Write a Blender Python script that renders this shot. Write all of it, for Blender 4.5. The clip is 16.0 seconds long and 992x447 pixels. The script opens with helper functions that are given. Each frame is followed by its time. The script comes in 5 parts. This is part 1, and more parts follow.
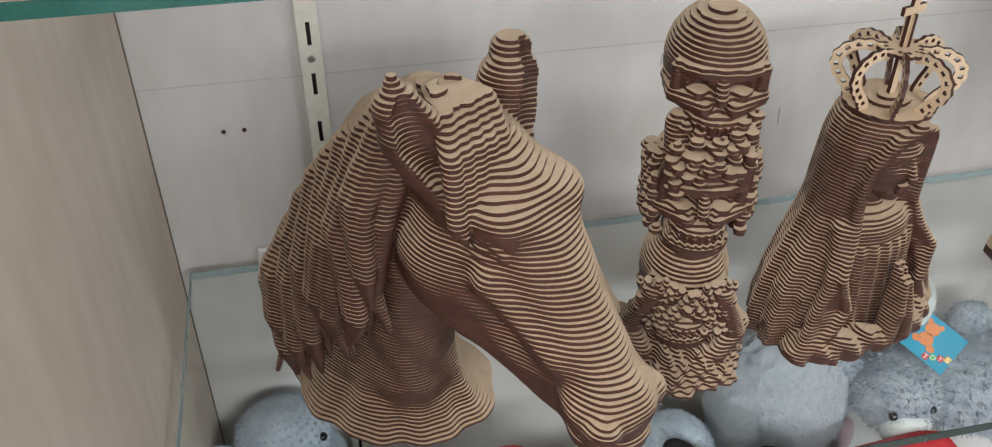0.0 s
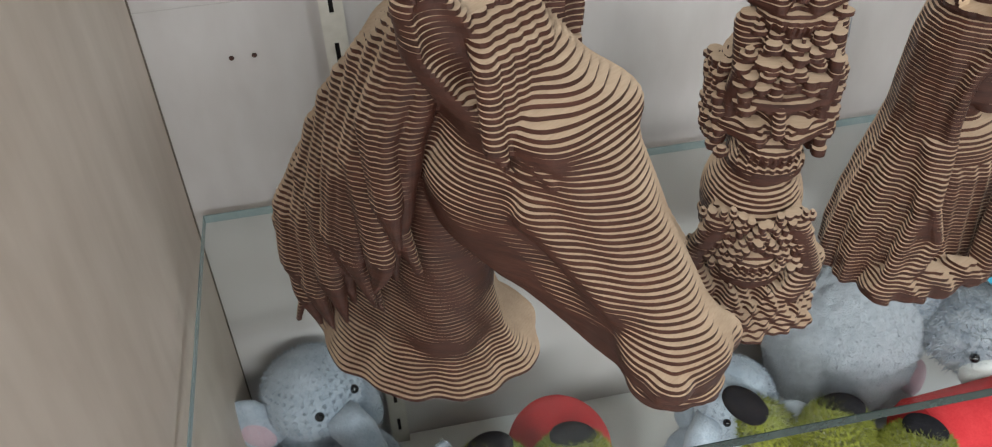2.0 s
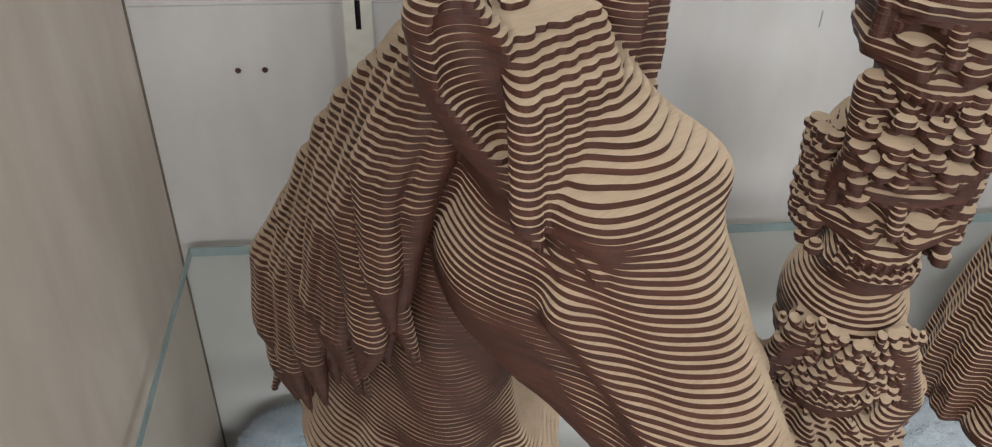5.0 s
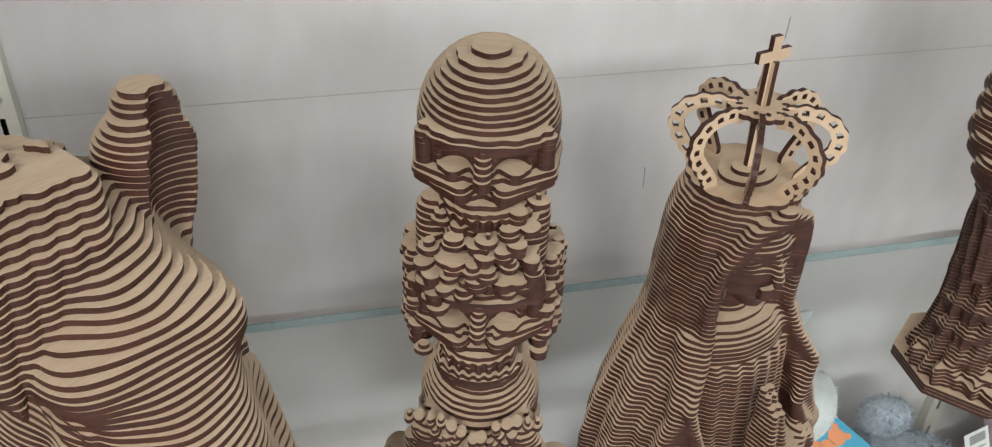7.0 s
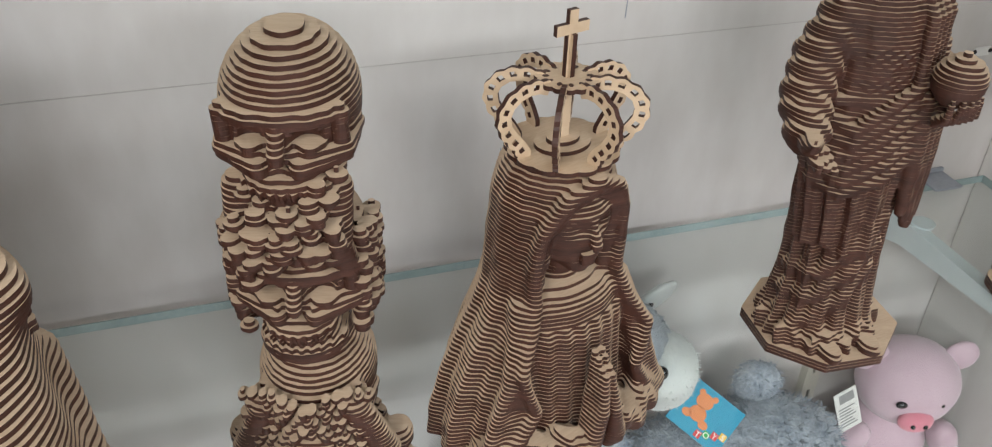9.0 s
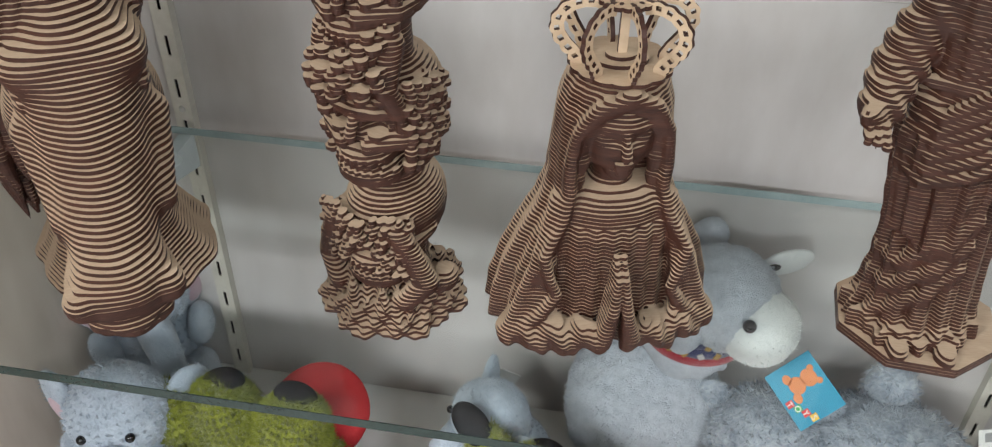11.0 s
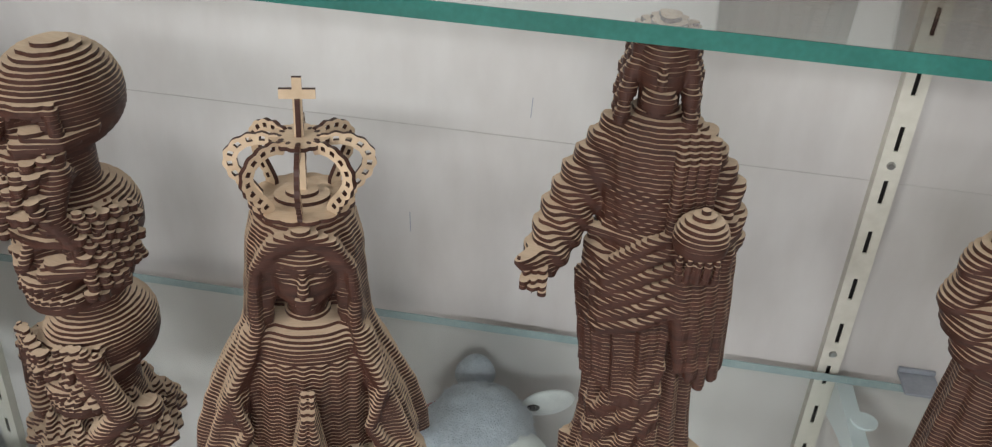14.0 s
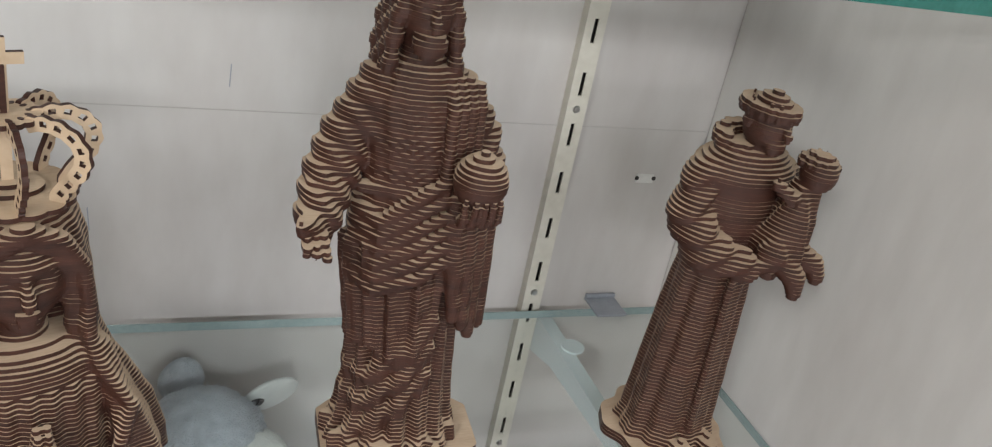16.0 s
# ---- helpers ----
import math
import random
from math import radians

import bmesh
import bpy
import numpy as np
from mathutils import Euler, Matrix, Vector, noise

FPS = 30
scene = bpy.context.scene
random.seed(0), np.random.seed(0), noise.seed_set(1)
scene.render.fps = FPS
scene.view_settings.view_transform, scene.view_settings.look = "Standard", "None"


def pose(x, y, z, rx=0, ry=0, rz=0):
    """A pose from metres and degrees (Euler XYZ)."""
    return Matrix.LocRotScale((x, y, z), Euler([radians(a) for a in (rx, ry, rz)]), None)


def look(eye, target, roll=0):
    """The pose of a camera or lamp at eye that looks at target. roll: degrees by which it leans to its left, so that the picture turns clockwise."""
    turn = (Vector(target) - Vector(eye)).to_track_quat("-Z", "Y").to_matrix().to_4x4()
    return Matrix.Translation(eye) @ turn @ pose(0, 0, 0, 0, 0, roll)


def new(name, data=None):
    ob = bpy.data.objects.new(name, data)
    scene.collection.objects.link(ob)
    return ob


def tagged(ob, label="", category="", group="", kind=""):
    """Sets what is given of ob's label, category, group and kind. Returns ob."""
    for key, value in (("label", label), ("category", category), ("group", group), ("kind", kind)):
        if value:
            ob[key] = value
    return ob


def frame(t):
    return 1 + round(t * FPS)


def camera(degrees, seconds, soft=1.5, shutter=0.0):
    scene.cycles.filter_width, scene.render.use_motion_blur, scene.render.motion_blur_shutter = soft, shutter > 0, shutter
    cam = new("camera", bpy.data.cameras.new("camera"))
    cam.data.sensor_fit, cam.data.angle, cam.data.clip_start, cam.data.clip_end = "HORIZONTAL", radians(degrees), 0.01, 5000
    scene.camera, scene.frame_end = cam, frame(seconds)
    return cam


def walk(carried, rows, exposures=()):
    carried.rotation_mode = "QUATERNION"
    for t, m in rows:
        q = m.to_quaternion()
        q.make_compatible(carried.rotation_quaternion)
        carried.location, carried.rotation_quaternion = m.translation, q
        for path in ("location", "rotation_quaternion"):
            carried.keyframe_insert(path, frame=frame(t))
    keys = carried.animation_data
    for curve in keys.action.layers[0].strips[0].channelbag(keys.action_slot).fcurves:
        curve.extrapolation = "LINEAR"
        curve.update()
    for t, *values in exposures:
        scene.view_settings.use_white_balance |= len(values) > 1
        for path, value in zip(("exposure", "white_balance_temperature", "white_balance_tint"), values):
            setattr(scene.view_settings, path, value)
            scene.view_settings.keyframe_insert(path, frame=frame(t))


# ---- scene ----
cam = camera(56.7, 16.0, soft=1.15)
PATH = [
    (0, (0.021, -0.741, 0.548), (0.372, 0.841, -0.625), 0.1),
    (0.5, (0.02, -0.731, 0.531), (0.326, 0.769, -0.756), -1.7),
    (1, (0.02, -0.714, 0.496), (0.293, 0.762, -0.825), -2.7),
    (1.5, (0.021, -0.704, 0.479), (0.283, 0.772, -0.844), -3.2),
    (2, (0.028, -0.682, 0.49), (0.291, 0.844, -0.775), -2.8),
    (2.5, (0.041, -0.635, 0.467), (0.293, 0.919, -0.767), -2.3),
    (3, (0.041, -0.599, 0.454), (0.272, 0.968, -0.766), -1.3),
    (3.2, (0.042, -0.587, 0.453), (0.263, 0.986, -0.763), -1.2),
    (5.5, (0.058, -0.58, 0.427), (0.245, 1.018, -0.762), 1.9),
    (6, (0.1, -0.594, 0.436), (0.326, 0.95, -0.815), 1.6),
    (6.5, (0.164, -0.599, 0.464), (0.544, 0.973, -0.713), 2.6),
    (7, (0.198, -0.592, 0.481), (0.623, 0.999, -0.655), 2.4),
    (7.5, (0.209, -0.602, 0.484), (0.663, 0.986, -0.644), 2.3),
    (8, (0.217, -0.621, 0.48), (0.694, 0.961, -0.647), 2.0),
    (8.5, (0.232, -0.626, 0.48), (0.763, 0.935, -0.653), 2.3),
    (9, (0.261, -0.633, 0.48), (0.796, 0.928, -0.65), 2.1),
    (9.5, (0.318, -0.634, 0.476), (0.681, 0.931, -0.715), 1.7),
    (10, (0.35, -0.676, 0.481), (0.5, 0.891, -0.752), 0.9),
    (10.2, (0.366, -0.716, 0.496), (0.426, 0.847, -0.75), 0.9),
    (12.3, (0.589, -0.742, 0.498), (0.006, 0.804, -0.629), 0.5),
    (12.5, (0.592, -0.737, 0.502), (-0.012, 0.822, -0.594), 0.5),
    (13, (0.601, -0.732, 0.512), (0.053, 0.881, -0.536), 1.5),
    (13.5, (0.641, -0.705, 0.525), (0.348, 0.998, -0.483), 4.2),
    (14, (0.645, -0.701, 0.509), (0.432, 1.014, -0.497), 4.0),
    (14.5, (0.629, -0.706, 0.476), (0.535, 1.011, -0.545), 4.1),
    (15, (0.608, -0.701, 0.479), (0.754, 1.035, -0.502), 7.1),
    (15.5, (0.572, -0.702, 0.472), (1.035, 0.999, -0.472), 10.9),
    (16, (0.519, -0.684, 0.462), (1.238, 0.951, -0.439), 11.4),
]
walk(cam, [(t, look(eye, target, roll)) for t, eye, target, roll in PATH], [(0, 0.0), (1.5, 0.04), (3.2, -0.03), (6, 0.06), (8, -0.03), (10, -0.01), (13, -0.05), (16, -0.16)])


# ---- world and light ----
world = bpy.data.worlds.new("shop_air")
scene.world = world
world.use_nodes = True
world.node_tree.nodes["Background"].inputs[0].default_value = (0.95, 0.97, 1.0, 1)
world.node_tree.nodes["Background"].inputs[1].default_value = 0.08
scene.view_settings.exposure = 0.0


def ceiling_lamp(name, x, y, z, sx, sy, watts, colour):
    lamp = bpy.data.lights.new(name, "AREA")
    lamp.shape, lamp.size, lamp.size_y, lamp.energy, lamp.color = "RECTANGLE", sx, sy, watts, colour
    ob = new(name, lamp)
    ob.matrix_world = look((x, y, z), (x, y + 0.9, 0.0))
    return ob


LAMP_Z = 1.84
ceiling_lamp("shop_light", 0.2, -4.4, LAMP_Z, 3.4, 0.6, 245, (0.925, 0.955, 0.985))
ceiling_lamp("shop_light", 1.9, -1.9, LAMP_Z, 0.6, 1.2, 46, (0.88, 0.94, 1.0))
ceiling_lamp("shop_light", -1.0, -1.9, LAMP_Z, 0.6, 1.2, 84, (0.97, 0.97, 0.95))


# ---- materials ----
def material(name, colour, rough=0.6, metal=0.0, spec=0.4):
    m = bpy.data.materials.new(name)
    m.use_nodes = True
    b = m.node_tree.nodes["Principled BSDF"]
    b.inputs["Base Color"].default_value = (*colour, 1)
    b.inputs["Roughness"].default_value = rough
    b.inputs["Metallic"].default_value = metal
    b.inputs["Specular IOR Level"].default_value = spec
    return m


def varied(name, dark, light, scale, stretch=(1, 1, 1), rough=0.6, bump=0.1, fine=None, spec=0.35, random_amount=0.0, island=0.0, bump_distance=0.001):
    """Two scales of noise between two colours, with a fine bump."""
    m = material(name, light, rough, 0.0, spec)
    t = m.node_tree
    n, l = t.nodes, t.links
    b = n["Principled BSDF"]
    co = n.new("ShaderNodeTexCoord")
    mp = n.new("ShaderNodeMapping")
    mp.inputs["Scale"].default_value = stretch
    l.new(co.outputs["Object"], mp.inputs["Vector"])
    big = n.new("ShaderNodeTexNoise")
    big.inputs["Scale"].default_value, big.inputs["Detail"].default_value = scale, 6
    l.new(mp.outputs[0], big.inputs["Vector"])
    small = n.new("ShaderNodeTexNoise")
    small.inputs["Scale"].default_value, small.inputs["Detail"].default_value = fine or scale * 9, 4
    l.new(mp.outputs[0], small.inputs["Vector"])
    mix = n.new("ShaderNodeMath")
    mix.operation = "MULTIPLY_ADD"
    mix.inputs[1].default_value = 0.45
    l.new(small.outputs["Fac"], mix.inputs[0])
    half = n.new("ShaderNodeMath")
    half.operation = "MULTIPLY"
    half.inputs[1].default_value = 0.55
    l.new(big.outputs["Fac"], half.inputs[0])
    l.new(half.outputs[0], mix.inputs[2])
    value = mix.outputs[0]
    if random_amount or island:
        if island:
            src = n.new("ShaderNodeNewGeometry").outputs["Random Per Island"]
        else:
            src = n.new("ShaderNodeObjectInfo").outputs["Random"]
        add = n.new("ShaderNodeMath")
        add.operation = "MULTIPLY_ADD"
        add.inputs[1].default_value = random_amount or island
        l.new(src, add.inputs[0])
        l.new(value, add.inputs[2])
        value = add.outputs[0]
    ramp = n.new("ShaderNodeValToRGB")
    ramp.color_ramp.elements[0].position, ramp.color_ramp.elements[1].position = 0.3, 0.72
    ramp.color_ramp.elements[0].color, ramp.color_ramp.elements[1].color = (*dark, 1), (*light, 1)
    l.new(value, ramp.inputs[0])
    l.new(ramp.outputs[0], b.inputs["Base Color"])
    bp = n.new("ShaderNodeBump")
    bp.inputs["Strength"].default_value, bp.inputs["Distance"].default_value = bump, bump_distance
    l.new(small.outputs["Fac"], bp.inputs["Height"])
    l.new(bp.outputs[0], b.inputs["Normal"])
    return m


PLY_TOP = varied("birch_ply_face", (0.41, 0.295, 0.20), (0.57, 0.44, 0.315), 14, (1, 6, 1), 0.55, 0.15)
PLY_EDGE = varied("laser_burnt_ply_edge", (0.019, 0.0070, 0.0048), (0.074, 0.027, 0.0175), 22, (1, 1, 9), 0.48, 0.25, spec=0.35)
CROWN_PLY = varied("pale_ply", (0.44, 0.315, 0.205), (0.58, 0.445, 0.315), 16, (1, 5, 1), 0.55, 0.15)
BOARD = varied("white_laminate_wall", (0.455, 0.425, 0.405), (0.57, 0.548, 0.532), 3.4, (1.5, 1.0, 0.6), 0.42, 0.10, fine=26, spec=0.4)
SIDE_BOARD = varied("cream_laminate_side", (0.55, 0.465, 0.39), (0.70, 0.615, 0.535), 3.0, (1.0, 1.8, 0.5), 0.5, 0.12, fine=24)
# same laminate as the back, lightened so its colour carries the right panel's light
RIGHT_BOARD_LIT = varied("laminate_side_lit", (0.56, 0.54, 0.52), (0.69, 0.675, 0.655), 3.2, (1.0, 1.6, 0.5), 0.45, 0.10, fine=26, spec=0.4)
SHELF_WHITE = varied("white_lower_shelf", (0.70, 0.70, 0.68), (0.82, 0.82, 0.80), 3, rough=0.4, bump=0.05)
PAINT_METAL = varied("cream_painted_steel", (0.52, 0.49, 0.42), (0.66, 0.63, 0.56), 12, rough=0.38, bump=0.05, spec=0.5)
STEEL = material("zinc_screw", (0.55, 0.55, 0.54), 0.32, 1.0)
HOLE_SHADE = material("hole_shade", (0.025, 0.022, 0.02), 0.8)
GREY_PLASTIC = varied("grey_plastic", (0.24, 0.26, 0.29), (0.32, 0.34, 0.38), 30, rough=0.45, bump=0.05)
BRACKET = varied("pale_blue_white_bracket", (0.58, 0.64, 0.66), (0.70, 0.75, 0.77), 12, rough=0.35, bump=0.03)
SEAM = varied("dark_panel_seam", (0.10, 0.08, 0.06), (0.17, 0.14, 0.11), 30, rough=0.8)
JOINT = varied("grey_board_joint", (0.36, 0.335, 0.315), (0.50, 0.475, 0.455), 9, rough=0.6, bump=0.05)
ROOM_WALL = varied("shop_wall_paint", (0.52, 0.5, 0.47), (0.62, 0.6, 0.57), 1.2, rough=0.8, bump=0.1)
ROOM_FLOOR = varied("shop_floor_tile", (0.30, 0.29, 0.27), (0.42, 0.40, 0.37), 2, rough=0.4, bump=0.05)


def glass(name, tint, rough=0.02):
    m = bpy.data.materials.new(name)
    m.use_nodes = True
    t = m.node_tree
    t.nodes.remove(t.nodes["Principled BSDF"])
    out = t.nodes["Material Output"]
    clear = t.nodes.new("ShaderNodeBsdfTransparent")
    clear.inputs[0].default_value = (*tint, 1)
    gloss = t.nodes.new("ShaderNodeBsdfGlossy")
    gloss.inputs["Roughness"].default_value = rough
    lw = t.nodes.new("ShaderNodeLayerWeight")
    lw.inputs[0].default_value = 0.5
    power = t.nodes.new("ShaderNodeMath")
    power.operation = "POWER"
    power.inputs[1].default_value = 4.5
    t.links.new(lw.outputs["Facing"], power.inputs[0])
    fr = t.nodes.new("ShaderNodeMath")
    fr.operation = "MULTIPLY_ADD"
    fr.inputs[1].default_value, fr.inputs[2].default_value = 0.9, 0.035
    t.links.new(power.outputs[0], fr.inputs[0])
    mix = t.nodes.new("ShaderNodeMixShader")
    t.links.new(fr.outputs[0], mix.inputs[0])
    t.links.new(clear.outputs[0], mix.inputs[1])
    t.links.new(gloss.outputs[0], mix.inputs[2])
    t.links.new(mix.outputs[0], out.inputs[0])
    return m


GLASS = glass("clear_shelf_glass", (0.965, 0.985, 0.98))
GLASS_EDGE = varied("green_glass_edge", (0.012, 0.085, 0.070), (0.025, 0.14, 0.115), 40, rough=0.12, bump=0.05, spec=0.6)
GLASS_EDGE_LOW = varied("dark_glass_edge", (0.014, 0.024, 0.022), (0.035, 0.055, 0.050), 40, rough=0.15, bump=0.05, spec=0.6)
GLASS_EDGE_BACK = varied("grey_green_glass_edge", (0.20, 0.27, 0.27), (0.33, 0.41, 0.41), 30, rough=0.2, bump=0.05, spec=0.5)


def plush(name, dark, light, scale=60, bump=0.6, rough=0.95, distance=0.002):
    m = varied(name, dark, light, scale, rough=rough, bump=bump, fine=scale * 6, spec=0.1, bump_distance=distance)
    m.node_tree.nodes["Principled BSDF"].inputs["Sheen Weight"].default_value = 0.35
    return m


P_GREY = plush("grey_blue_plush", (0.29, 0.345, 0.41), (0.50, 0.565, 0.635))
P_SHEEP = plush("grey_curly_fleece", (0.38, 0.42, 0.48), (0.64, 0.68, 0.74), 150, 1.0, 0.95, 0.004)
P_BUNNY = plush("mottled_grey_plush", (0.12, 0.15, 0.19), (0.45, 0.48, 0.52), 45, 0.8)
P_PINK = plush("pink_short_plush", (0.50, 0.36, 0.42), (0.60, 0.46, 0.52), 50, 0.3)
P_ROSE = plush("deep_pink_plush", (0.60, 0.20, 0.26), (0.68, 0.28, 0.34), 50, 0.3)
P_PALEPINK = plush("pale_pink_plush", (0.52, 0.36, 0.41), (0.62, 0.47, 0.52), 60, 0.4)
P_WHITE = plush("white_plush", (0.58, 0.60, 0.60), (0.74, 0.76, 0.74), 60, 0.4)
P_GREEN = plush("moss_green_plush", (0.12, 0.14, 0.015), (0.31, 0.34, 0.055), 50, 1.0, 0.95, 0.003)
P_RED = plush("red_felt", (0.46, 0.030, 0.036), (0.58, 0.055, 0.060), 70, 0.2)
P_BLACK = plush("black_felt", (0.010, 0.010, 0.012), (0.022, 0.022, 0.026), 70, 0.3)
P_LILAC = plush("lilac_plush", (0.50, 0.36, 0.55), (0.60, 0.48, 0.64), 50, 0.4)
for m in (P_BLACK, P_RED):
    m.node_tree.nodes["Principled BSDF"].inputs["Sheen Weight"].default_value = 0.0
EYE = material("black_bead", (0.006, 0.006, 0.008), 0.12, 0.0, 0.6)
TAG_WHITE = varied("white_card", (0.6, 0.6, 0.58), (0.74, 0.73, 0.70), 20, rough=0.5, bump=0.02)
TAG_BLUE = varied("blue_card", (0.02, 0.22, 0.36), (0.03, 0.30, 0.45), 20, rough=0.3, bump=0.02)
INK_GREY = material("grey_ink", (0.25, 0.25, 0.25), 0.6)
INK_ORANGE = material("orange_ink", (0.62, 0.20, 0.06), 0.4)
INK_WHITE = material("white_ink", (0.8, 0.8, 0.76), 0.4)
INK_RED = material("red_ink", (0.6, 0.04, 0.04), 0.4)
INK_YELLOW = material("yellow_ink", (0.75, 0.45, 0.05), 0.4)
INK_GREEN = material("green_ink", (0.05, 0.35, 0.08), 0.4)
KNIT_NAVY = plush("navy_knit", (0.015, 0.02, 0.06), (0.04, 0.045, 0.11), 90, 0.8)
KNIT_GOLD = plush("ochre_knit", (0.22, 0.13, 0.02), (0.35, 0.22, 0.05), 90, 0.8)
KNIT_PALE = plush("pale_knit", (0.3, 0.3, 0.3), (0.42, 0.42, 0.4), 90, 0.8)
KNIT_RED = plush("red_knit", (0.20, 0.02, 0.03), (0.33, 0.04, 0.05), 90, 0.8)


# ---- mesh helpers ----
def mesh_object(name, bm, mats, parent=None, smooth=False):
    me = bpy.data.meshes.new(name)
    bm.to_mesh(me)
    bm.free()
    for m in mats if isinstance(mats, (list, tuple)) else [mats]:
        me.materials.append(m)
    if smooth:
        me.polygons.foreach_set("use_smooth", [True] * len(me.polygons))
    ob = new(name, me)
    if parent:
        ob.parent = parent
    return ob


def part(name, bm, mat, parent, label="", smooth=False):
    ob = mesh_object(name, bm, mat, parent, smooth)
    return tagged(ob, label) if label else ob


def empty(name, m, label, category, group="", kind=""):
    ob = new(name)
    ob.matrix_basis = m
    ob.empty_display_size = 0.02
    return tagged(ob, label, category, group, kind)


def box(bm, x0, x1, y0, y1, z0, z1, bevel=0.0, m=None):
    r = bmesh.ops.create_cube(bm, size=1.0)
    vs = r["verts"]
    for v in vs:
        v.co = Vector((x0 + (v.co.x + 0.5) * (x1 - x0), y0 + (v.co.y + 0.5) * (y1 - y0), z0 + (v.co.z + 0.5) * (z1 - z0)))
    if bevel:
        es = {e for v in vs for e in v.link_edges}
        r = bmesh.ops.bevel(bm, geom=list(es), offset=bevel, segments=2, affect="EDGES", profile=0.6)
        vs = list({v for f in r["faces"] for v in f.verts} | {v for v in vs if v.is_valid})
    if m is not None:
        bmesh.ops.transform(bm, matrix=m, verts=vs)
    return vs


def prism(bm, outline, z0, z1, m=None, mat_side=0, mat_cap=0):
    """An extruded outline (counter-clockwise)."""
    lo = [bm.verts.new((x, y, z0)) for x, y in outline]
    hi = [bm.verts.new((x, y, z1)) for x, y in outline]
    n = len(outline)
    fs = [bm.faces.new(hi), bm.faces.new(lo[::-1])]
    for f in fs:
        f.material_index = mat_cap
    for i in range(n):
        f = bm.faces.new((lo[i], lo[(i + 1) % n], hi[(i + 1) % n], hi[i]))
        f.material_index = mat_side
    if m is not None:
        bmesh.ops.transform(bm, matrix=m, verts=lo + hi)


def ring_prism(bm, outer, inner, z0, z1, m=None, mat_side=0, mat_cap=0):
    """A plate with a hole: two outlines with the same number of points."""
    n = len(outer)
    loops = [[bm.verts.new((x, y, z)) for x, y in o] for o in (outer, inner) for z in (z0, z1)]
    ol, oh, il, ih = loops
    for i in range(n):
        j = (i + 1) % n
        for q, k in (((oh[i], oh[j], ih[j], ih[i]), mat_cap), ((ol[j], ol[i], il[i], il[j]), mat_cap), ((ol[i], ol[j], oh[j], oh[i]), mat_side), ((il[j], il[i], ih[i], ih[j]), mat_side)):
            bm.faces.new(q).material_index = k
    if m is not None:
        bmesh.ops.transform(bm, matrix=m, verts=[v for lp in loops for v in lp])


def blob(bm, centre, radii, rot=(0, 0, 0), lump=0.0, seg=28, freq=30.0, squash=0.0):
    """A soft stuffed ellipsoid with an uneven skin."""
    r = bmesh.ops.create_uvsphere(bm, u_segments=seg, v_segments=seg // 2 + 2, radius=1.0)
    m = pose(*centre, *rot)
    for v in r["verts"]:
        p = Vector((v.co.x * radii[0], v.co.y * radii[1], v.co.z * radii[2]))
        if squash:
            p.x *= 1 - squash * v.co.z
            p.y *= 1 - squash * v.co.z
        p = m @ p
        if lump:
            d = noise.noise(p * freq) + 0.5 * noise.noise(p * freq * 2.7)
            p += (p - Vector(centre)).normalized() * lump * d
        v.co = p
    return r["verts"]


def tube(bm, pts, radii, seg=14):
    """A round limb along points, with closed ends."""
    pts = [Vector(p) for p in pts]
    rings = []
    for i, p in enumerate(pts):
        d = (pts[min(i + 1, len(pts) - 1)] - pts[max(i - 1, 0)]).normalized()
        side = d.orthogonal().normalized()
        if i:
            side = (last - d * last.dot(d)).normalized()
        last = side
        up = d.cross(side)
        rings.append([bm.verts.new(p + radii[i] * (side * math.cos(a) + up * math.sin(a))) for a in [k * 2 * math.pi / seg for k in range(seg)]])
    for a, b in zip(rings, rings[1:]):
        for k in range(seg):
            bm.faces.new((a[k], a[(k + 1) % seg], b[(k + 1) % seg], b[k]))
    bm.faces.new(rings[0][::-1])
    bm.faces.new(rings[-1])


def furred(bm, count, length, width, rng, droop=0.3):
    """Adds short fibres that stand on the faces."""
    bm.faces.ensure_lookup_table()
    faces = list(bm.faces)
    areas = np.array([f.calc_area() for f in faces])
    pick = rng.choice(len(faces), size=count, p=areas / areas.sum())
    for i in pick:
        f = faces[i]
        w = rng.random(len(f.verts)) + 0.05
        w /= w.sum()
        p = Vector((0, 0, 0))
        for v, k in zip(f.verts, w):
            p += v.co * k
        d = (f.normal + Vector(rng.normal(0, 0.5, 3)) + Vector((0, 0, -droop))).normalized()
        s = d.orthogonal().normalized() * width
        bm.faces.new([bm.verts.new(q) for q in (p - s - d * 0.0005, p + s - d * 0.0005, p + d * length * (0.6 + 0.8 * rng.random()))])


# ---- sliced sculptures ----
def smin(a, b, k):
    h = np.clip(0.5 + 0.5 * (b - a) / k, 0, 1)
    return b * (1 - h) + a * h - k * h * (1 - h)


def smax(a, b, k):
    return -smin(-a, -b, k)


def ball(X, Y, z, c, r):
    """Distance to an ellipsoid, roughly."""
    q = np.sqrt(((X - c[0]) / r[0]) ** 2 + ((Y - c[1]) / r[1]) ** 2 + ((z - c[2]) / r[2]) ** 2)
    return (q - 1) * min(r)


def limb(X, Y, z, a, b, ra, rb):
    """Distance to a round cone from a to b."""
    ax, ay, az = a
    d = np.array(b, float) - np.array(a, float)
    h = np.clip(((X - ax) * d[0] + (Y - ay) * d[1] + (z - az) * d[2]) / d.dot(d), 0, 1)
    return np.sqrt((X - ax - h * d[0]) ** 2 + (Y - ay - h * d[1]) ** 2 + (z - az - h * d[2]) ** 2) - (ra + (rb - ra) * h)


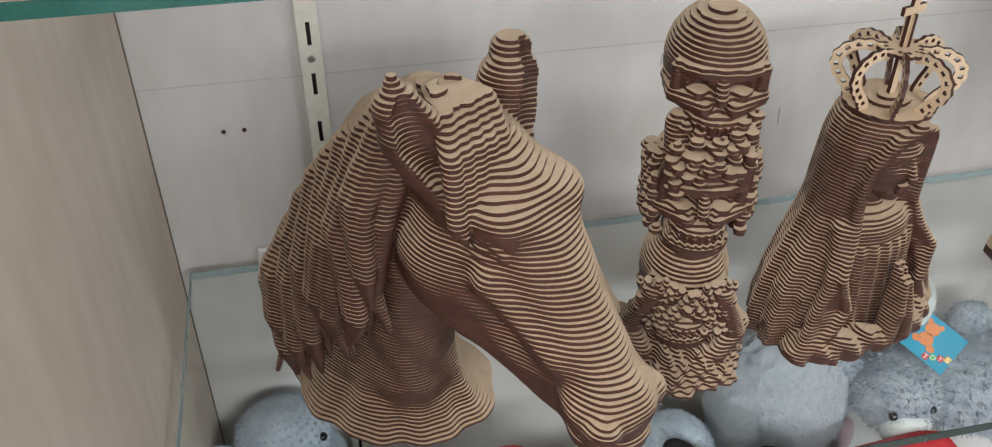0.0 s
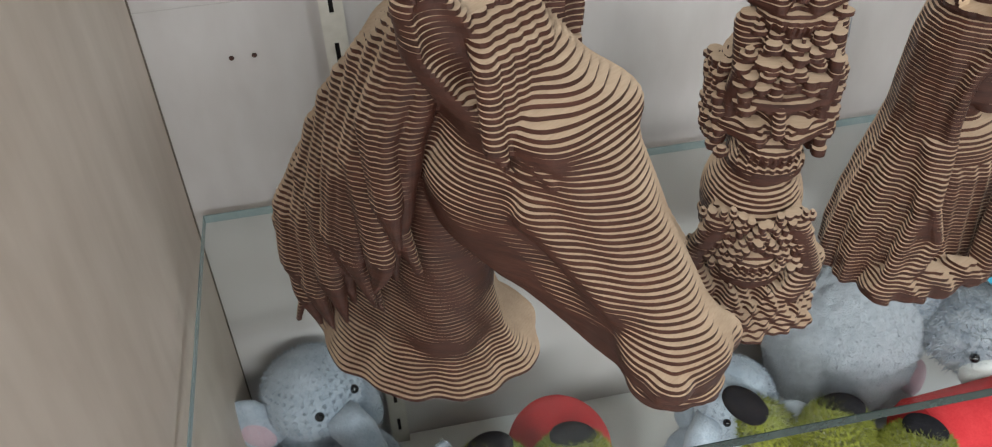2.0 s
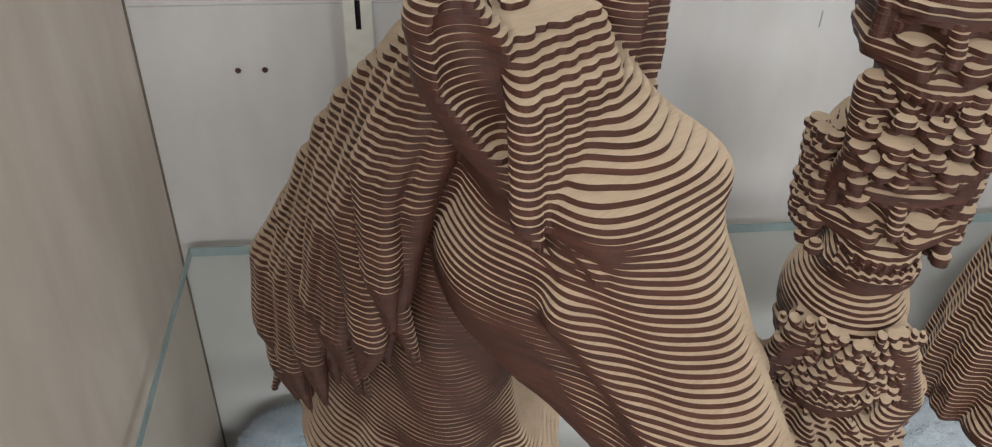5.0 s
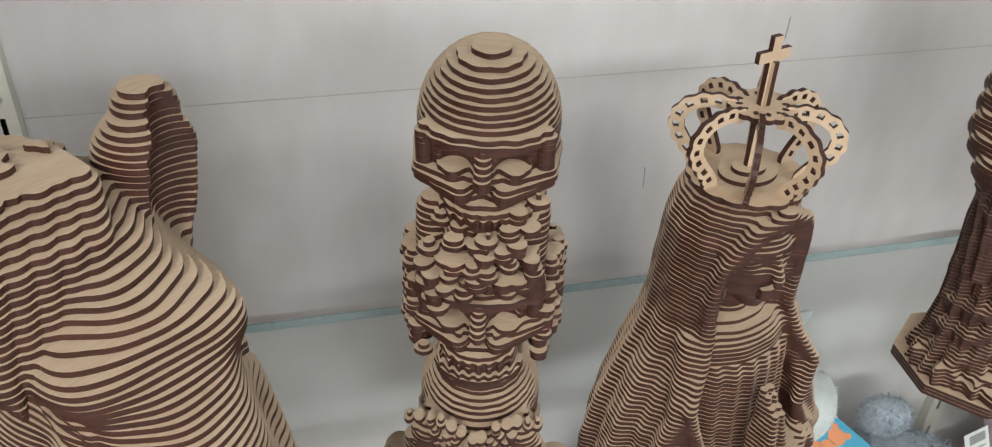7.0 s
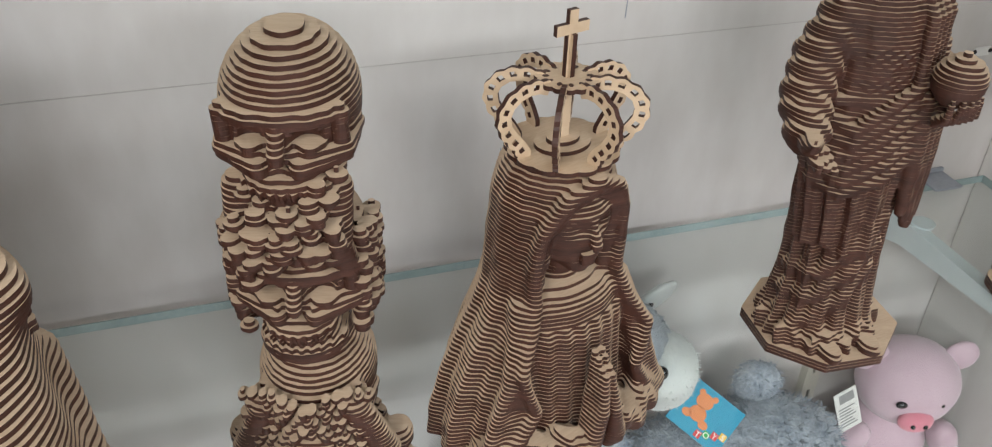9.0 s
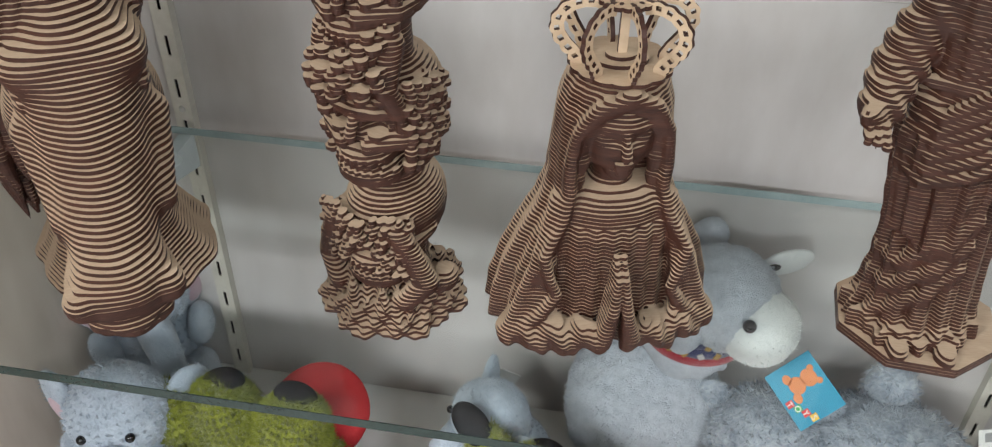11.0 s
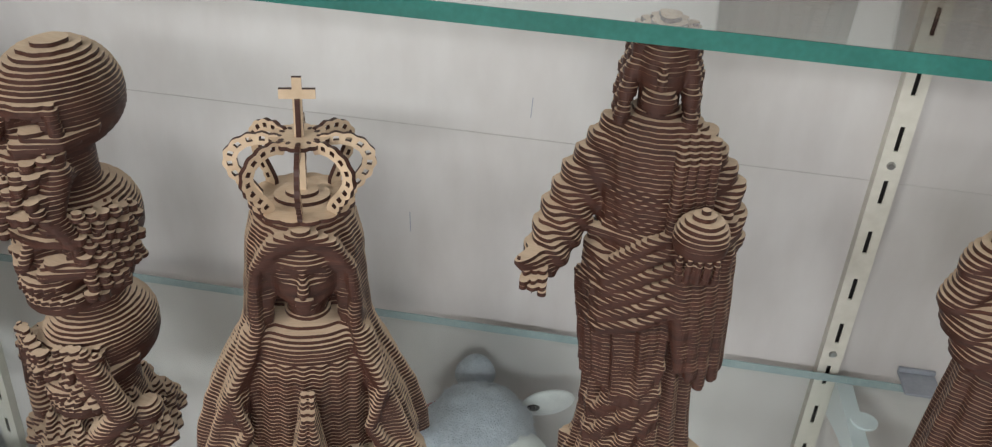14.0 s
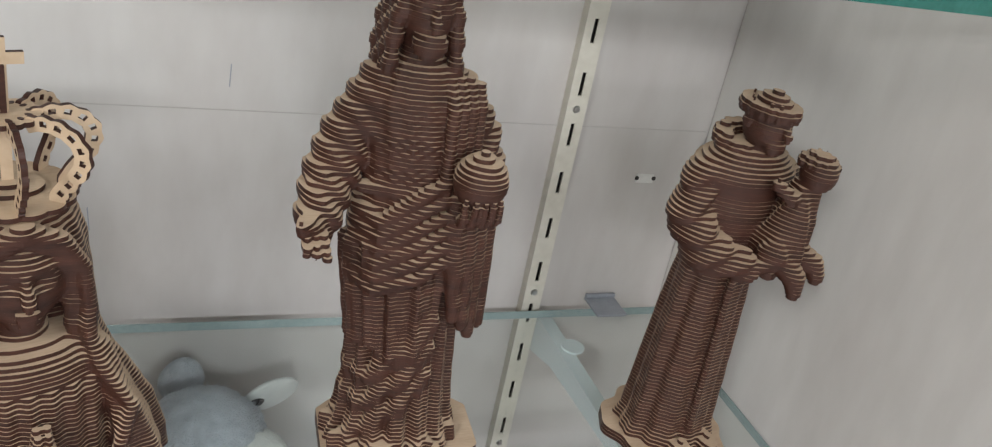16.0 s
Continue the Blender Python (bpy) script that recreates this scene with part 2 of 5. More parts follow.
def chain(X, Y, z, pts, radii, k=0.006):
    out = None
    for i in range(len(pts) - 1):
        d = limb(X, Y, z, pts[i], pts[i + 1], radii[i], radii[i + 1])
        out = d if out is None else np.minimum(out, d)
    return out


def sliced(name, field, bounds, z0, z1, step, cell, mats=None):
    """A solid cut into level sheets: every sheet is a plate with upright burnt edges and pale faces."""
    x0, x1, y0, y1 = bounds
    xs, ys = np.arange(x0, x1 + cell, cell), np.arange(y0, y1 + cell, cell)
    X, Y = np.meshgrid(xs, ys, indexing="ij")
    nx, ny = len(xs), len(ys)
    count = int(round((z1 - z0) / step))
    sheets = [field(X, Y, z0 + (k + 0.5) * step) for k in range(count)]
    for s in sheets:
        s[0, :] = s[-1, :] = 0.01
        s[:, 0] = s[:, -1] = 0.01
    blank = np.full((nx, ny), 0.01)
    verts, faces, index = [], [], []
    for k, F in enumerate(sheets):
        ins = F < 0
        if not ins.any():
            continue
        full = ins[:-1, :-1] & ins[1:, :-1] & ins[1:, 1:] & ins[:-1, 1:]
        some = (ins[:-1, :-1] | ins[1:, :-1] | ins[1:, 1:] | ins[:-1, 1:]) & ~full

        def covered(G):
            g = G < -0.0005
            return g[:-1, :-1] & g[1:, :-1] & g[1:, 1:] & g[:-1, 1:]
        above = covered(sheets[k + 1] if k + 1 < count else blank)
        below = covered(sheets[k - 1] if k else blank)
        zb, zt = z0 + k * step, z0 + (k + 1) * step - 0.00025
        keys = {}

        def vert(key, x, y):
            i = keys.get(key)
            if i is None:
                i = keys[key] = len(verts)
                verts.append((x, y, zb))
                verts.append((x, y, zt))
            return i
        for i, j in zip(*np.nonzero(full & ~(above & below))):
            q = [vert((a, b), xs[a], ys[b]) for a, b in ((i, j), (i + 1, j), (i + 1, j + 1), (i, j + 1))]
            if not above[i, j]:
                faces.append([v + 1 for v in q])
                index.append(0)
            if not below[i, j]:
                faces.append(q[::-1])
                index.append(0)
        for i, j in zip(*np.nonzero(some)):
            corners = ((i, j), (i + 1, j), (i + 1, j + 1), (i, j + 1))
            poly = []
            for n in range(4):
                a, b = corners[n], corners[(n + 1) % 4]
                fa, fb = F[a], F[b]
                if fa < 0:
                    poly.append((vert(a, xs[a[0]], ys[a[1]]), False))
                if (fa < 0) != (fb < 0):
                    t = fa / (fa - fb)
                    key = (a, b) if a < b else (b, a)
                    poly.append((vert(key, xs[a[0]] + t * (xs[b[0]] - xs[a[0]]), ys[a[1]] + t * (ys[b[1]] - ys[a[1]])), fa < 0))
            if len(poly) < 3:
                continue
            q = [p[0] for p in poly]
            faces.append([v + 1 for v in q])
            index.append(0)
            faces.append(q[::-1])
            index.append(0)
            for n in range(len(poly)):
                if poly[n][1]:
                    a, b = q[n], q[(n + 1) % len(q)]
                    faces.append((a, b, b + 1, a + 1))
                    index.append(1)
    me = bpy.data.meshes.new(name)
    me.from_pydata(verts, [], faces)
    me.polygons.foreach_set("material_index", index)
    for m in mats or (PLY_TOP, PLY_EDGE):
        me.materials.append(m)
    me.update()
    return new(name, me)


SHEET = 0.0030


# ---- the cabinet ----
LEFT, RIGHT, FRONT, LOW, HIGH = -0.127, 1.014, -0.345, -0.365, 0.391
FLOOR_Z, CEIL_Z = -1.1, 1.9


def slab(name, x0, x1, y0, y1, z0, z1, mat, label, category, bevel=0.0):
    bm = bmesh.new()
    box(bm, x0, x1, y0, y1, z0, z1, bevel)
    return tagged(mesh_object(name, bm, mat), label, category, kind="structure")


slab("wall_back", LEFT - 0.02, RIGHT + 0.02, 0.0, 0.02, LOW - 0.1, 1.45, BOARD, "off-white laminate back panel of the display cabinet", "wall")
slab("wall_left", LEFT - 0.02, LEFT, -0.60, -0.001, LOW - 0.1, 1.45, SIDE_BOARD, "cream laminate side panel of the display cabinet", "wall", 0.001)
slab("wall_right", RIGHT, RIGHT + 0.02, -0.46, -0.001, LOW - 0.1, 1.45, RIGHT_BOARD_LIT, "off-white laminate side panel of the display cabinet", "wall", 0.001)
slab("ceiling", LEFT - 0.02, RIGHT + 0.02, -0.46, 0.02, 1.452, 1.47, BOARD, "off-white laminate top panel of the cabinet", "ceiling")
slab("floor", LEFT + 0.001, RIGHT - 0.001, -0.46, -0.001, LOW - 0.02, LOW, SHELF_WHITE, "white laminate lower shelf under the soft toys", "shelf", 0.001)

slab("trim", LEFT, LEFT + 0.0012, -0.0022, -0.0004, LOW, 1.44, SEAM, "dark seam where the side panel meets the back", "trim")

slab("trim_joint", LEFT + 0.002, RIGHT - 0.002, -0.0006, -0.0001, 0.1836, 0.1843, JOINT, "faint horizontal joint between two back boards", "trim")

# the shop round it
slab("ground", -3, 4, -5, 2, FLOOR_Z - 0.1, FLOOR_Z, ROOM_FLOOR, "grey tiled shop floor", "floor")
slab("ceiling_shop", -3, 4, -5, 2, CEIL_Z, CEIL_Z + 0.1, ROOM_WALL, "pale painted shop ceiling", "ceiling")
slab("wall_shop_front", -3, 4, -5.1, -5.0, FLOOR_Z, CEIL_Z, ROOM_WALL, "pale painted shop wall", "wall")
slab("wall_shop_rear", -3, 4, 2.0, 2.1, FLOOR_Z, CEIL_Z, ROOM_WALL, "pale painted shop wall", "wall")
slab("wall_shop_left", -3.1, -3, -5, 2, FLOOR_Z, CEIL_Z, ROOM_WALL, "pale painted shop wall", "wall")
slab("wall_shop_right", 4, 4.1, -5, 2, FLOOR_Z, CEIL_Z, ROOM_WALL, "pale painted shop wall", "wall")


def glass_shelf(z, edge_mat, label):
    """A clear pane with polished edges; its top lies at z."""
    t, e = 0.008, 0.0008
    x0, x1, y0, y1 = LEFT + 0.012, RIGHT - 0.012, FRONT, -0.018
    root = empty("glass_shelf", pose(0, 0, z), label, "shelf", "glass shelves")
    bm = bmesh.new()
    c = [bm.verts.new((x, y, h)) for h in (-t, 0) for x, y in ((x0 + e, y0 + e), (x1 - e, y0 + e), (x1 - e, y1 - e), (x0 + e, y1 - e))]
    bm.faces.new((c[4], c[5], c[6], c[7]))
    bm.faces.new((c[3], c[2], c[1], c[0]))
    part("pane", bm, GLASS, root, "clear glass pane")
    for k, (a, b, d, f) in enumerate(((x0, x1, y0, y0 + e), (x0, x1, y1 - e, y1), (x0, x0 + e, y0 + e, y1 - e), (x1 - e, x1, y0 + e, y1 - e))):
        bm = bmesh.new()
        box(bm, a, b, d, f, -t, 0)
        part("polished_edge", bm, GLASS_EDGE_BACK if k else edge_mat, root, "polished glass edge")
    return root


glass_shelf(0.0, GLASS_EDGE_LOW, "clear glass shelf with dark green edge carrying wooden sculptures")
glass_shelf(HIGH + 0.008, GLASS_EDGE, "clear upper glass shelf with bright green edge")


def upright(x):
    """A slotted steel wall upright with its screws."""
    root = empty("slotted_upright", pose(x, 0, 0), "cream painted steel upright with a row of slots", "shelf upright", "uprights on the back panel")
    w, d, pitch = 0.0093, 0.011, 0.0467
    bm = bmesh.new()
    z = -0.44
    zs = [-0.007 + pitch * k for k in range(-10, 24)]
    lo = -0.45
    for s in zs:
        a, b = s - 0.0105, s + 0.0105
        box(bm, -w, w, -d, -d + 0.0015, lo, a)
        box(bm, -w, -0.0018, -d, -d + 0.0015, a, b)
        box(bm, 0.0018, w, -d, -d + 0.0015, a, b)
        lo = b
    box(bm, -w, w, -d, -d + 0.0015, lo, 1.1)
    box(bm, -w, -w + 0.0015, -d + 0.0015, 0.0, -0.45, 1.1)
    box(bm, w - 0.0015, w, -d + 0.0015, 0.0, -0.45, 1.1)
    part("channel", bm, PAINT_METAL, root)
    # near-black sheet in the channel: the shade behind the slots, put in as colour
    bm = bmesh.new()
    box(bm, -w + 0.0016, w - 0.0016, -0.0022, -0.0005, -0.449, 1.099)
    part("slot_shade", bm, HOLE_SHADE, root, "dark sheet standing in for the shade inside the slots")
    for s in (-0.17, 0.0165, 0.2035, 0.390, 0.577):
        bm = bmesh.new()
        bmesh.ops.create_cone(bm, cap_ends=True, segments=20, radius1=0.0036, radius2=0.0026, depth=0.0016)
        bmesh.ops.transform(bm, matrix=pose(0, -d - 0.0008, s, 90), verts=bm.verts)
        box(bm, -0.0022, 0.0022, -d - 0.0018, -d - 0.0015, s - 0.0004, s + 0.0004)
        part("screw", bm, STEEL, root, "zinc screw")
    return root


upright(0.0225)
upright(0.868)


def bracket(x, z, reach):
    """A shelf arm with rubber pads that hooks into the upright and carries the glass."""
    root = empty("shelf_bracket", pose(x, 0, z), "pale blue-white steel shelf bracket under the glass", "bracket", "brackets under the glass shelves")
    bm = bmesh.new()
    prof = [(-0.012, -0.0105), (-0.012, -0.05), (-0.06, -0.036), (-reach, -0.02), (-reach - 0.005, -0.0105)]
    prism(bm, [(p[0], p[1]) for p in prof], -0.007, 0.007, Matrix(((0, 0, 1, 0), (1, 0, 0, 0), (0, 1, 0, 0), (0, 0, 0, 1))))
    part("arm", bm, BRACKET, root)
    for y in (-0.065, 0.02 - reach):
        bm = bmesh.new()
        bmesh.ops.create_cone(bm, cap_ends=True, segments=24, radius1=0.011, radius2=0.011, depth=0.0022)
        bmesh.ops.transform(bm, matrix=pose(0.008, y, -0.0094), verts=bm.verts)
        ob = part("pad", bm, BRACKET, root, "translucent round rubber pad")
    return root


for x in (0.0225, 0.884):
    bracket(x, 0.0, 0.27 if x > 0.5 else 0.17)
    bracket(x, HIGH + 0.008, 0.27)


def shelf_clip(x, z, w, mat):
    root = empty("shelf_clip", pose(x, 0, z), "small plastic clip holding the glass edge", "clip", "clips on the back panel")
    bm = bmesh.new()
    box(bm, -w, w, -0.034, -0.001, 0.0005, 0.0032, 0.0008)
    part("plate", bm, mat, root)
    bm = bmesh.new()
    box(bm, -w, w, -0.005, -0.001, 0.0034, 0.0075, 0.001)
    part("lip", bm, mat, root)
    return root


shelf_clip(0.945, 0.0, 0.016, GREY_PLASTIC)
shelf_clip(-0.045, 0.0, 0.006, TAG_WHITE)


def wall_socket(x, z, kind):
    """Two old screw holes, with or without a little white plate."""
    root = empty("fixing_plate" if kind else "screw_hole_pair", pose(x, 0, z), "small white fixing plate with two dark screw holes" if kind else "pair of old chipped screw holes in the panel", "wall fixing")
    if kind:
        bm = bmesh.new()
        box(bm, -0.009, 0.009, -0.0015, 0, -0.005, 0.004, 0.0004)
        part("plate", bm, TAG_WHITE, root)
    # holes are raised plugs; on the plate a near-black colour gives their shade
    for dx in (-0.009, 0.009):
        bm = bmesh.new()
        bmesh.ops.create_cone(bm, cap_ends=True, segments=12, radius1=0.0022, radius2=0.0016, depth=0.0012)
        bmesh.ops.transform(bm, matrix=pose(dx, -0.0006 - (0.0016 if kind else 0), 0, 90), verts=bm.verts)
        part("hole", bm, HOLE_SHADE if kind else PLY_EDGE, root)
    return root


def scratch(x, z, h, lean):
    bm = bmesh.new()
    box(bm, -0.0004, 0.0004, -0.0006, 0.0, -h / 2, h / 2, 0, pose(x, 0, z, 0, lean, 0))
    return tagged(mesh_object("wall_mark", bm, GREY_PLASTIC), "thin dark scratch on the laminate back panel", "scratch", "scratches on the back panel")


scratch(0.581, 0.212, 0.018, 2)
scratch(0.480, 0.088, 0.020, -3)
scratch(0.345, 0.165, 0.012, 0)
wall_socket(-0.0525, 0.1365, False)
wall_socket(0.960, 0.135, True)


# ---- the wooden sculptures ----
def folds(X, Y, cx, cy, n, phase=0.0):
    return np.sin(n * np.arctan2(Y - cy, X - cx) + phase)


def studs(X, Y, z, d, items, k=0.0006):
    """Joins small ellipsoids (centre, radii) to a solid; those far from this level are passed over."""
    for c, r in items:
        if abs(z - c[2]) < r[2] * 1.5:
            d = smin(d, ball(X, Y, z, c, r), k)
    return d


def horse_mane():
    """Locks of the mane from the crest down over one side of the neck: points and thicknesses."""
    rng = np.random.default_rng(4)
    locks = []
    for i in range(15):
        t = i / 14
        crest = np.array((-0.010 - 0.014 * t, 0.070 + 0.118 * t - 0.010 * t * t, 0.286 - 0.040 * t - 0.085 * t * t))
        low = 0.112 - 0.100 * t + (0.034 if i % 3 == 1 else 0.0) + 0.010 * rng.random()
        out = -0.050 - 0.012 * t - 0.008 * (i % 2)
        back = 0.082 + 0.106 * t
        mid = np.array((0.5 * crest[0] + 0.5 * out, 0.55 * crest[1] + 0.45 * back, crest[2] - 0.020))
        side = np.array((out, back + 0.006 * rng.standard_normal(), 0.55 * crest[2] + 0.45 * low))
        knee = np.array((out - 0.007, back - 0.004 + 0.006 * rng.standard_normal(), 0.22 * crest[2] + 0.78 * low))
        tip = np.array((out - 0.002, back - 0.010 + 0.006 * rng.standard_normal(), low))
        for j in (-1, 0, 1):
            shift = np.array((0.0015 * abs(j), 0.0058 * j, 0.003 * j))
            locks.append(([crest + shift * 0.8, mid + shift, side + shift * 1.1, knee + shift * 0.8, tip + shift * 0.2], [0.0065, 0.0078, 0.0075, 0.0062, 0.0014]))
    for x, y, zt in ((-0.066, 0.204, 0.010), (-0.058, 0.214, 0.030), (-0.050, 0.222, 0.022)):
        locks.append(([np.array((-0.024, 0.176, 0.130)), np.array((-0.046, 0.190, 0.085)), np.array((x, y, zt))], [0.008, 0.0085, 0.0014]))
    return locks


MANE = horse_mane()


def horse_field(X, Y, z):
    # local: the head looks along -y
    knots = [0.0, 0.015, 0.035, 0.07, 0.11, 0.16, 0.21, 0.255, 0.292]
    cx = np.interp(z, knots, [-0.005, -0.005, -0.005, -0.005, -0.005, -0.004, -0.002, 0, 0])
    cy = np.interp(z, knots, [0.140, 0.140, 0.140, 0.139, 0.135, 0.126, 0.112, 0.091, 0.076])
    rx = np.interp(z, knots, [0.068, 0.058, 0.048, 0.042, 0.039, 0.036, 0.034, 0.030, 0.010])
    ry = np.interp(z, knots, [0.086, 0.077, 0.071, 0.068, 0.067, 0.066, 0.064, 0.052, 0.014])
    a = np.arctan2((Y - cy) / ry, (X - cx) / rx)
    rise = np.clip(1 - z / 0.09, 0, 1)
    wave = 1 + 0.030 * rise * np.sin(9 * a + z * 25) + 0.012 * rise * np.sin(17 * a - z * 40) + 0.006 * np.sin(5 * a + z * 30) + 0.16 * rise ** 2 * np.clip(np.cos(a + 0.75), 0, 1) ** 2
    d = (np.sqrt(((X - cx) / rx) ** 2 + ((Y - cy) / ry) ** 2) - wave) * np.minimum(rx, ry)
    d = smax(d, z - 0.290, 0.004)
    # long muscles down the neck
    d = smin(d, limb(X, Y, z, (-0.024, 0.088, 0.215), (-0.024, 0.090, 0.05), 0.016, 0.016), 0.02)
    # skull, cheek, nose
    head = chain(X, Y, z, [(0, 0.056, 0.252), (0, 0.010, 0.222), (-0.004, -0.036, 0.174), (-0.008, -0.072, 0.136)], [0.038, 0.0385, 0.029, 0.025])
    cheek = ball(X, Y, z, (-0.002, 0.042, 0.182), (0.0490, 0.052, 0.051))
    jaw = limb(X, Y, z, (-0.002, 0.014, 0.154), (-0.007, -0.056, 0.116), 0.035, 0.019)
    head = smin(smin(head, cheek, 0.020), jaw, 0.016)
    muzzle = ball(X, Y, z, (-0.009, -0.079, 0.129), (0.032, 0.026, 0.021))
    chin = ball(X, Y, z, (-0.009, -0.071, 0.103), (0.022, 0.021, 0.013))
    lip = ball(X, Y, z, (-0.009, -0.087, 0.112), (0.025, 0.018, 0.011))
    head = smin(smin(smin(head, muzzle, 0.010), chin, 0.004), lip, 0.004)
    for s in (-1, 1):
        # brow, hollow and lidded eye
        head = smin(head, ball(X, Y, z, (s * 0.029 - 0.001, 0.008, 0.2385), (0.0125, 0.025, 0.0095)), 0.015)
        head = smax(head, -ball(X, Y, z, (s * 0.0520, 0.004, 0.2215), (0.0145, 0.021, 0.0085)), 0.009)
        head = smin(head, ball(X, Y, z, (s * 0.0325, 0.003, 0.2210), (0.0068, 0.0105, 0.0052)), 0.0015)
        head = smin(head, chain(X, Y, z, [(s * 0.034, -0.013, 0.219), (s * 0.0365, -0.001, 0.2275), (s * 0.036, 0.016, 0.2235)], [0.0018, 0.0022, 0.0018]), 0.0025)
        head = smin(head, chain(X, Y, z, [(s * 0.034, -0.012, 0.217), (s * 0.0375, 0.003, 0.2145), (s * 0.037, 0.015, 0.217)], [0.0016, 0.0020, 0.0016]), 0.0025)
        # face ridge and the furrow under it
        head = smin(head, limb(X, Y, z, (s * 0.039, -0.004, 0.196), (s * 0.030, -0.048, 0.160), 0.0060, 0.005), 0.016)
        head = smax(head, -limb(X, Y, z, (s * 0.050, -0.008, 0.178), (s * 0.040, -0.046, 0.144), 0.0065, 0.005), 0.010)
        head = smax(head, -limb(X, Y, z, (s * 0.051, 0.030, 0.140), (s * 0.034, -0.030, 0.124), 0.006, 0.004), 0.010)
        # nostril with a raised rim
        head = smin(head, ball(X, Y, z, (-0.009 + s * 0.025, -0.090, 0.129), (0.0095, 0.011, 0.010)), 0.004)
        head = smax(head, -chain(X, Y, z, [(-0.008 + s * 0.024, -0.110, 0.118), (-0.008 + s * 0.037, -0.100, 0.123), (-0.008 + s * 0.041, -0.088, 0.131)], [0.0045, 0.0065, 0.003]), 0.002)
    head = smax(head, -chain(X, Y, z, [(-0.045, -0.070, 0.1095), (-0.036, -0.100, 0.1085), (0.018, -0.100, 0.1085), (0.028, -0.070, 0.1095)], [0.0030, 0.0032, 0.0032, 0.003]), 0.002)
    d = smin(d, head, 0.004)
    # ears, hollow in front, with a long lobe
    for s, tip, g, cut in ((-1, 0.052, 1.0, 0.330), (1, 0.047, 1.12, 0.3125)):
        ear = chain(X, Y, z, [(s * 0.034, 0.034, 0.242), (s * 0.037, 0.046, 0.262), (s * (tip - 0.006), 0.049, 0.284), (s * (tip - 0.001), 0.053, 0.300), (s * tip, 0.055, 0.316)], [0.010, 0.0165 * g, 0.0190 * g, 0.0140, 0.0045])
        hollow = chain(X, Y, z, [(s * 0.039, 0.016, 0.246), (s * 0.041, 0.029, 0.263), (s * (tip + 0.001), 0.030, 0.284), (s * (tip + 0.003), 0.037, 0.300), (s * (tip + 0.001), 0.046, 0.314)], [0.005, 0.0115 * g, 0.0150 * g, 0.0110, 0.0020])
        d = smin(d, smax(smax(ear, -hollow, 0.0015), z - cut, 0.001), 0.003)
    # forelock swept over the near eye
    for i in range(5):
        x = 0.010 - 0.0085 * i
        d = smin(d, chain(X, Y, z, [(x * 0.5, 0.066, 0.290), (x - 0.002, 0.040, 0.287 - 0.001 * (i % 2)), (x * 1.2 - 0.012, 0.022, 0.272), (x * 1.1 - 0.022, 0.010, 0.255 - 0.004 * i), (x * 0.8 - 0.029, 0.004, 0.243 - 0.003 * i)], [0.006, 0.0075, 0.007, 0.006, 0.0018]), 0.0016)
    for i in range(3):
        d = smin(d, ball(X, Y, z, (0.006 - 0.010 * i, 0.068 - 0.006 * i, 0.287 + 0.0015 * i), (0.011, 0.006, 0.0065)), 0.001)
    for pts, radii in MANE:
        if pts[-1][2] - 0.004 < z < pts[0][2] + 0.010:
            d = smin(d, chain(X, Y, z, pts, radii), 0.0012)
    return d + 0.0006 * np.sin(X * 180 + z * 60) * np.sin(Y * 150 - z * 80)


horse = sliced("horse_head_sculpture", horse_field, (-0.125, 0.085, -0.125, 0.250), 0.0, 0.330, 0.003, 0.0020)
horse.matrix_basis = pose(0.137, -0.302, 0.0, 0, 0, 36)
tagged(horse, "layered plywood horse head with burnt brown edges on glass", "sculpture")


def lumps(X, Y, z, f, seed=0.0):
    return np.sin(X * f + seed) * np.sin(Y * f * 1.1 + 2 * seed + z * 40) * np.sin(z * f * 0.9 + seed * 3)


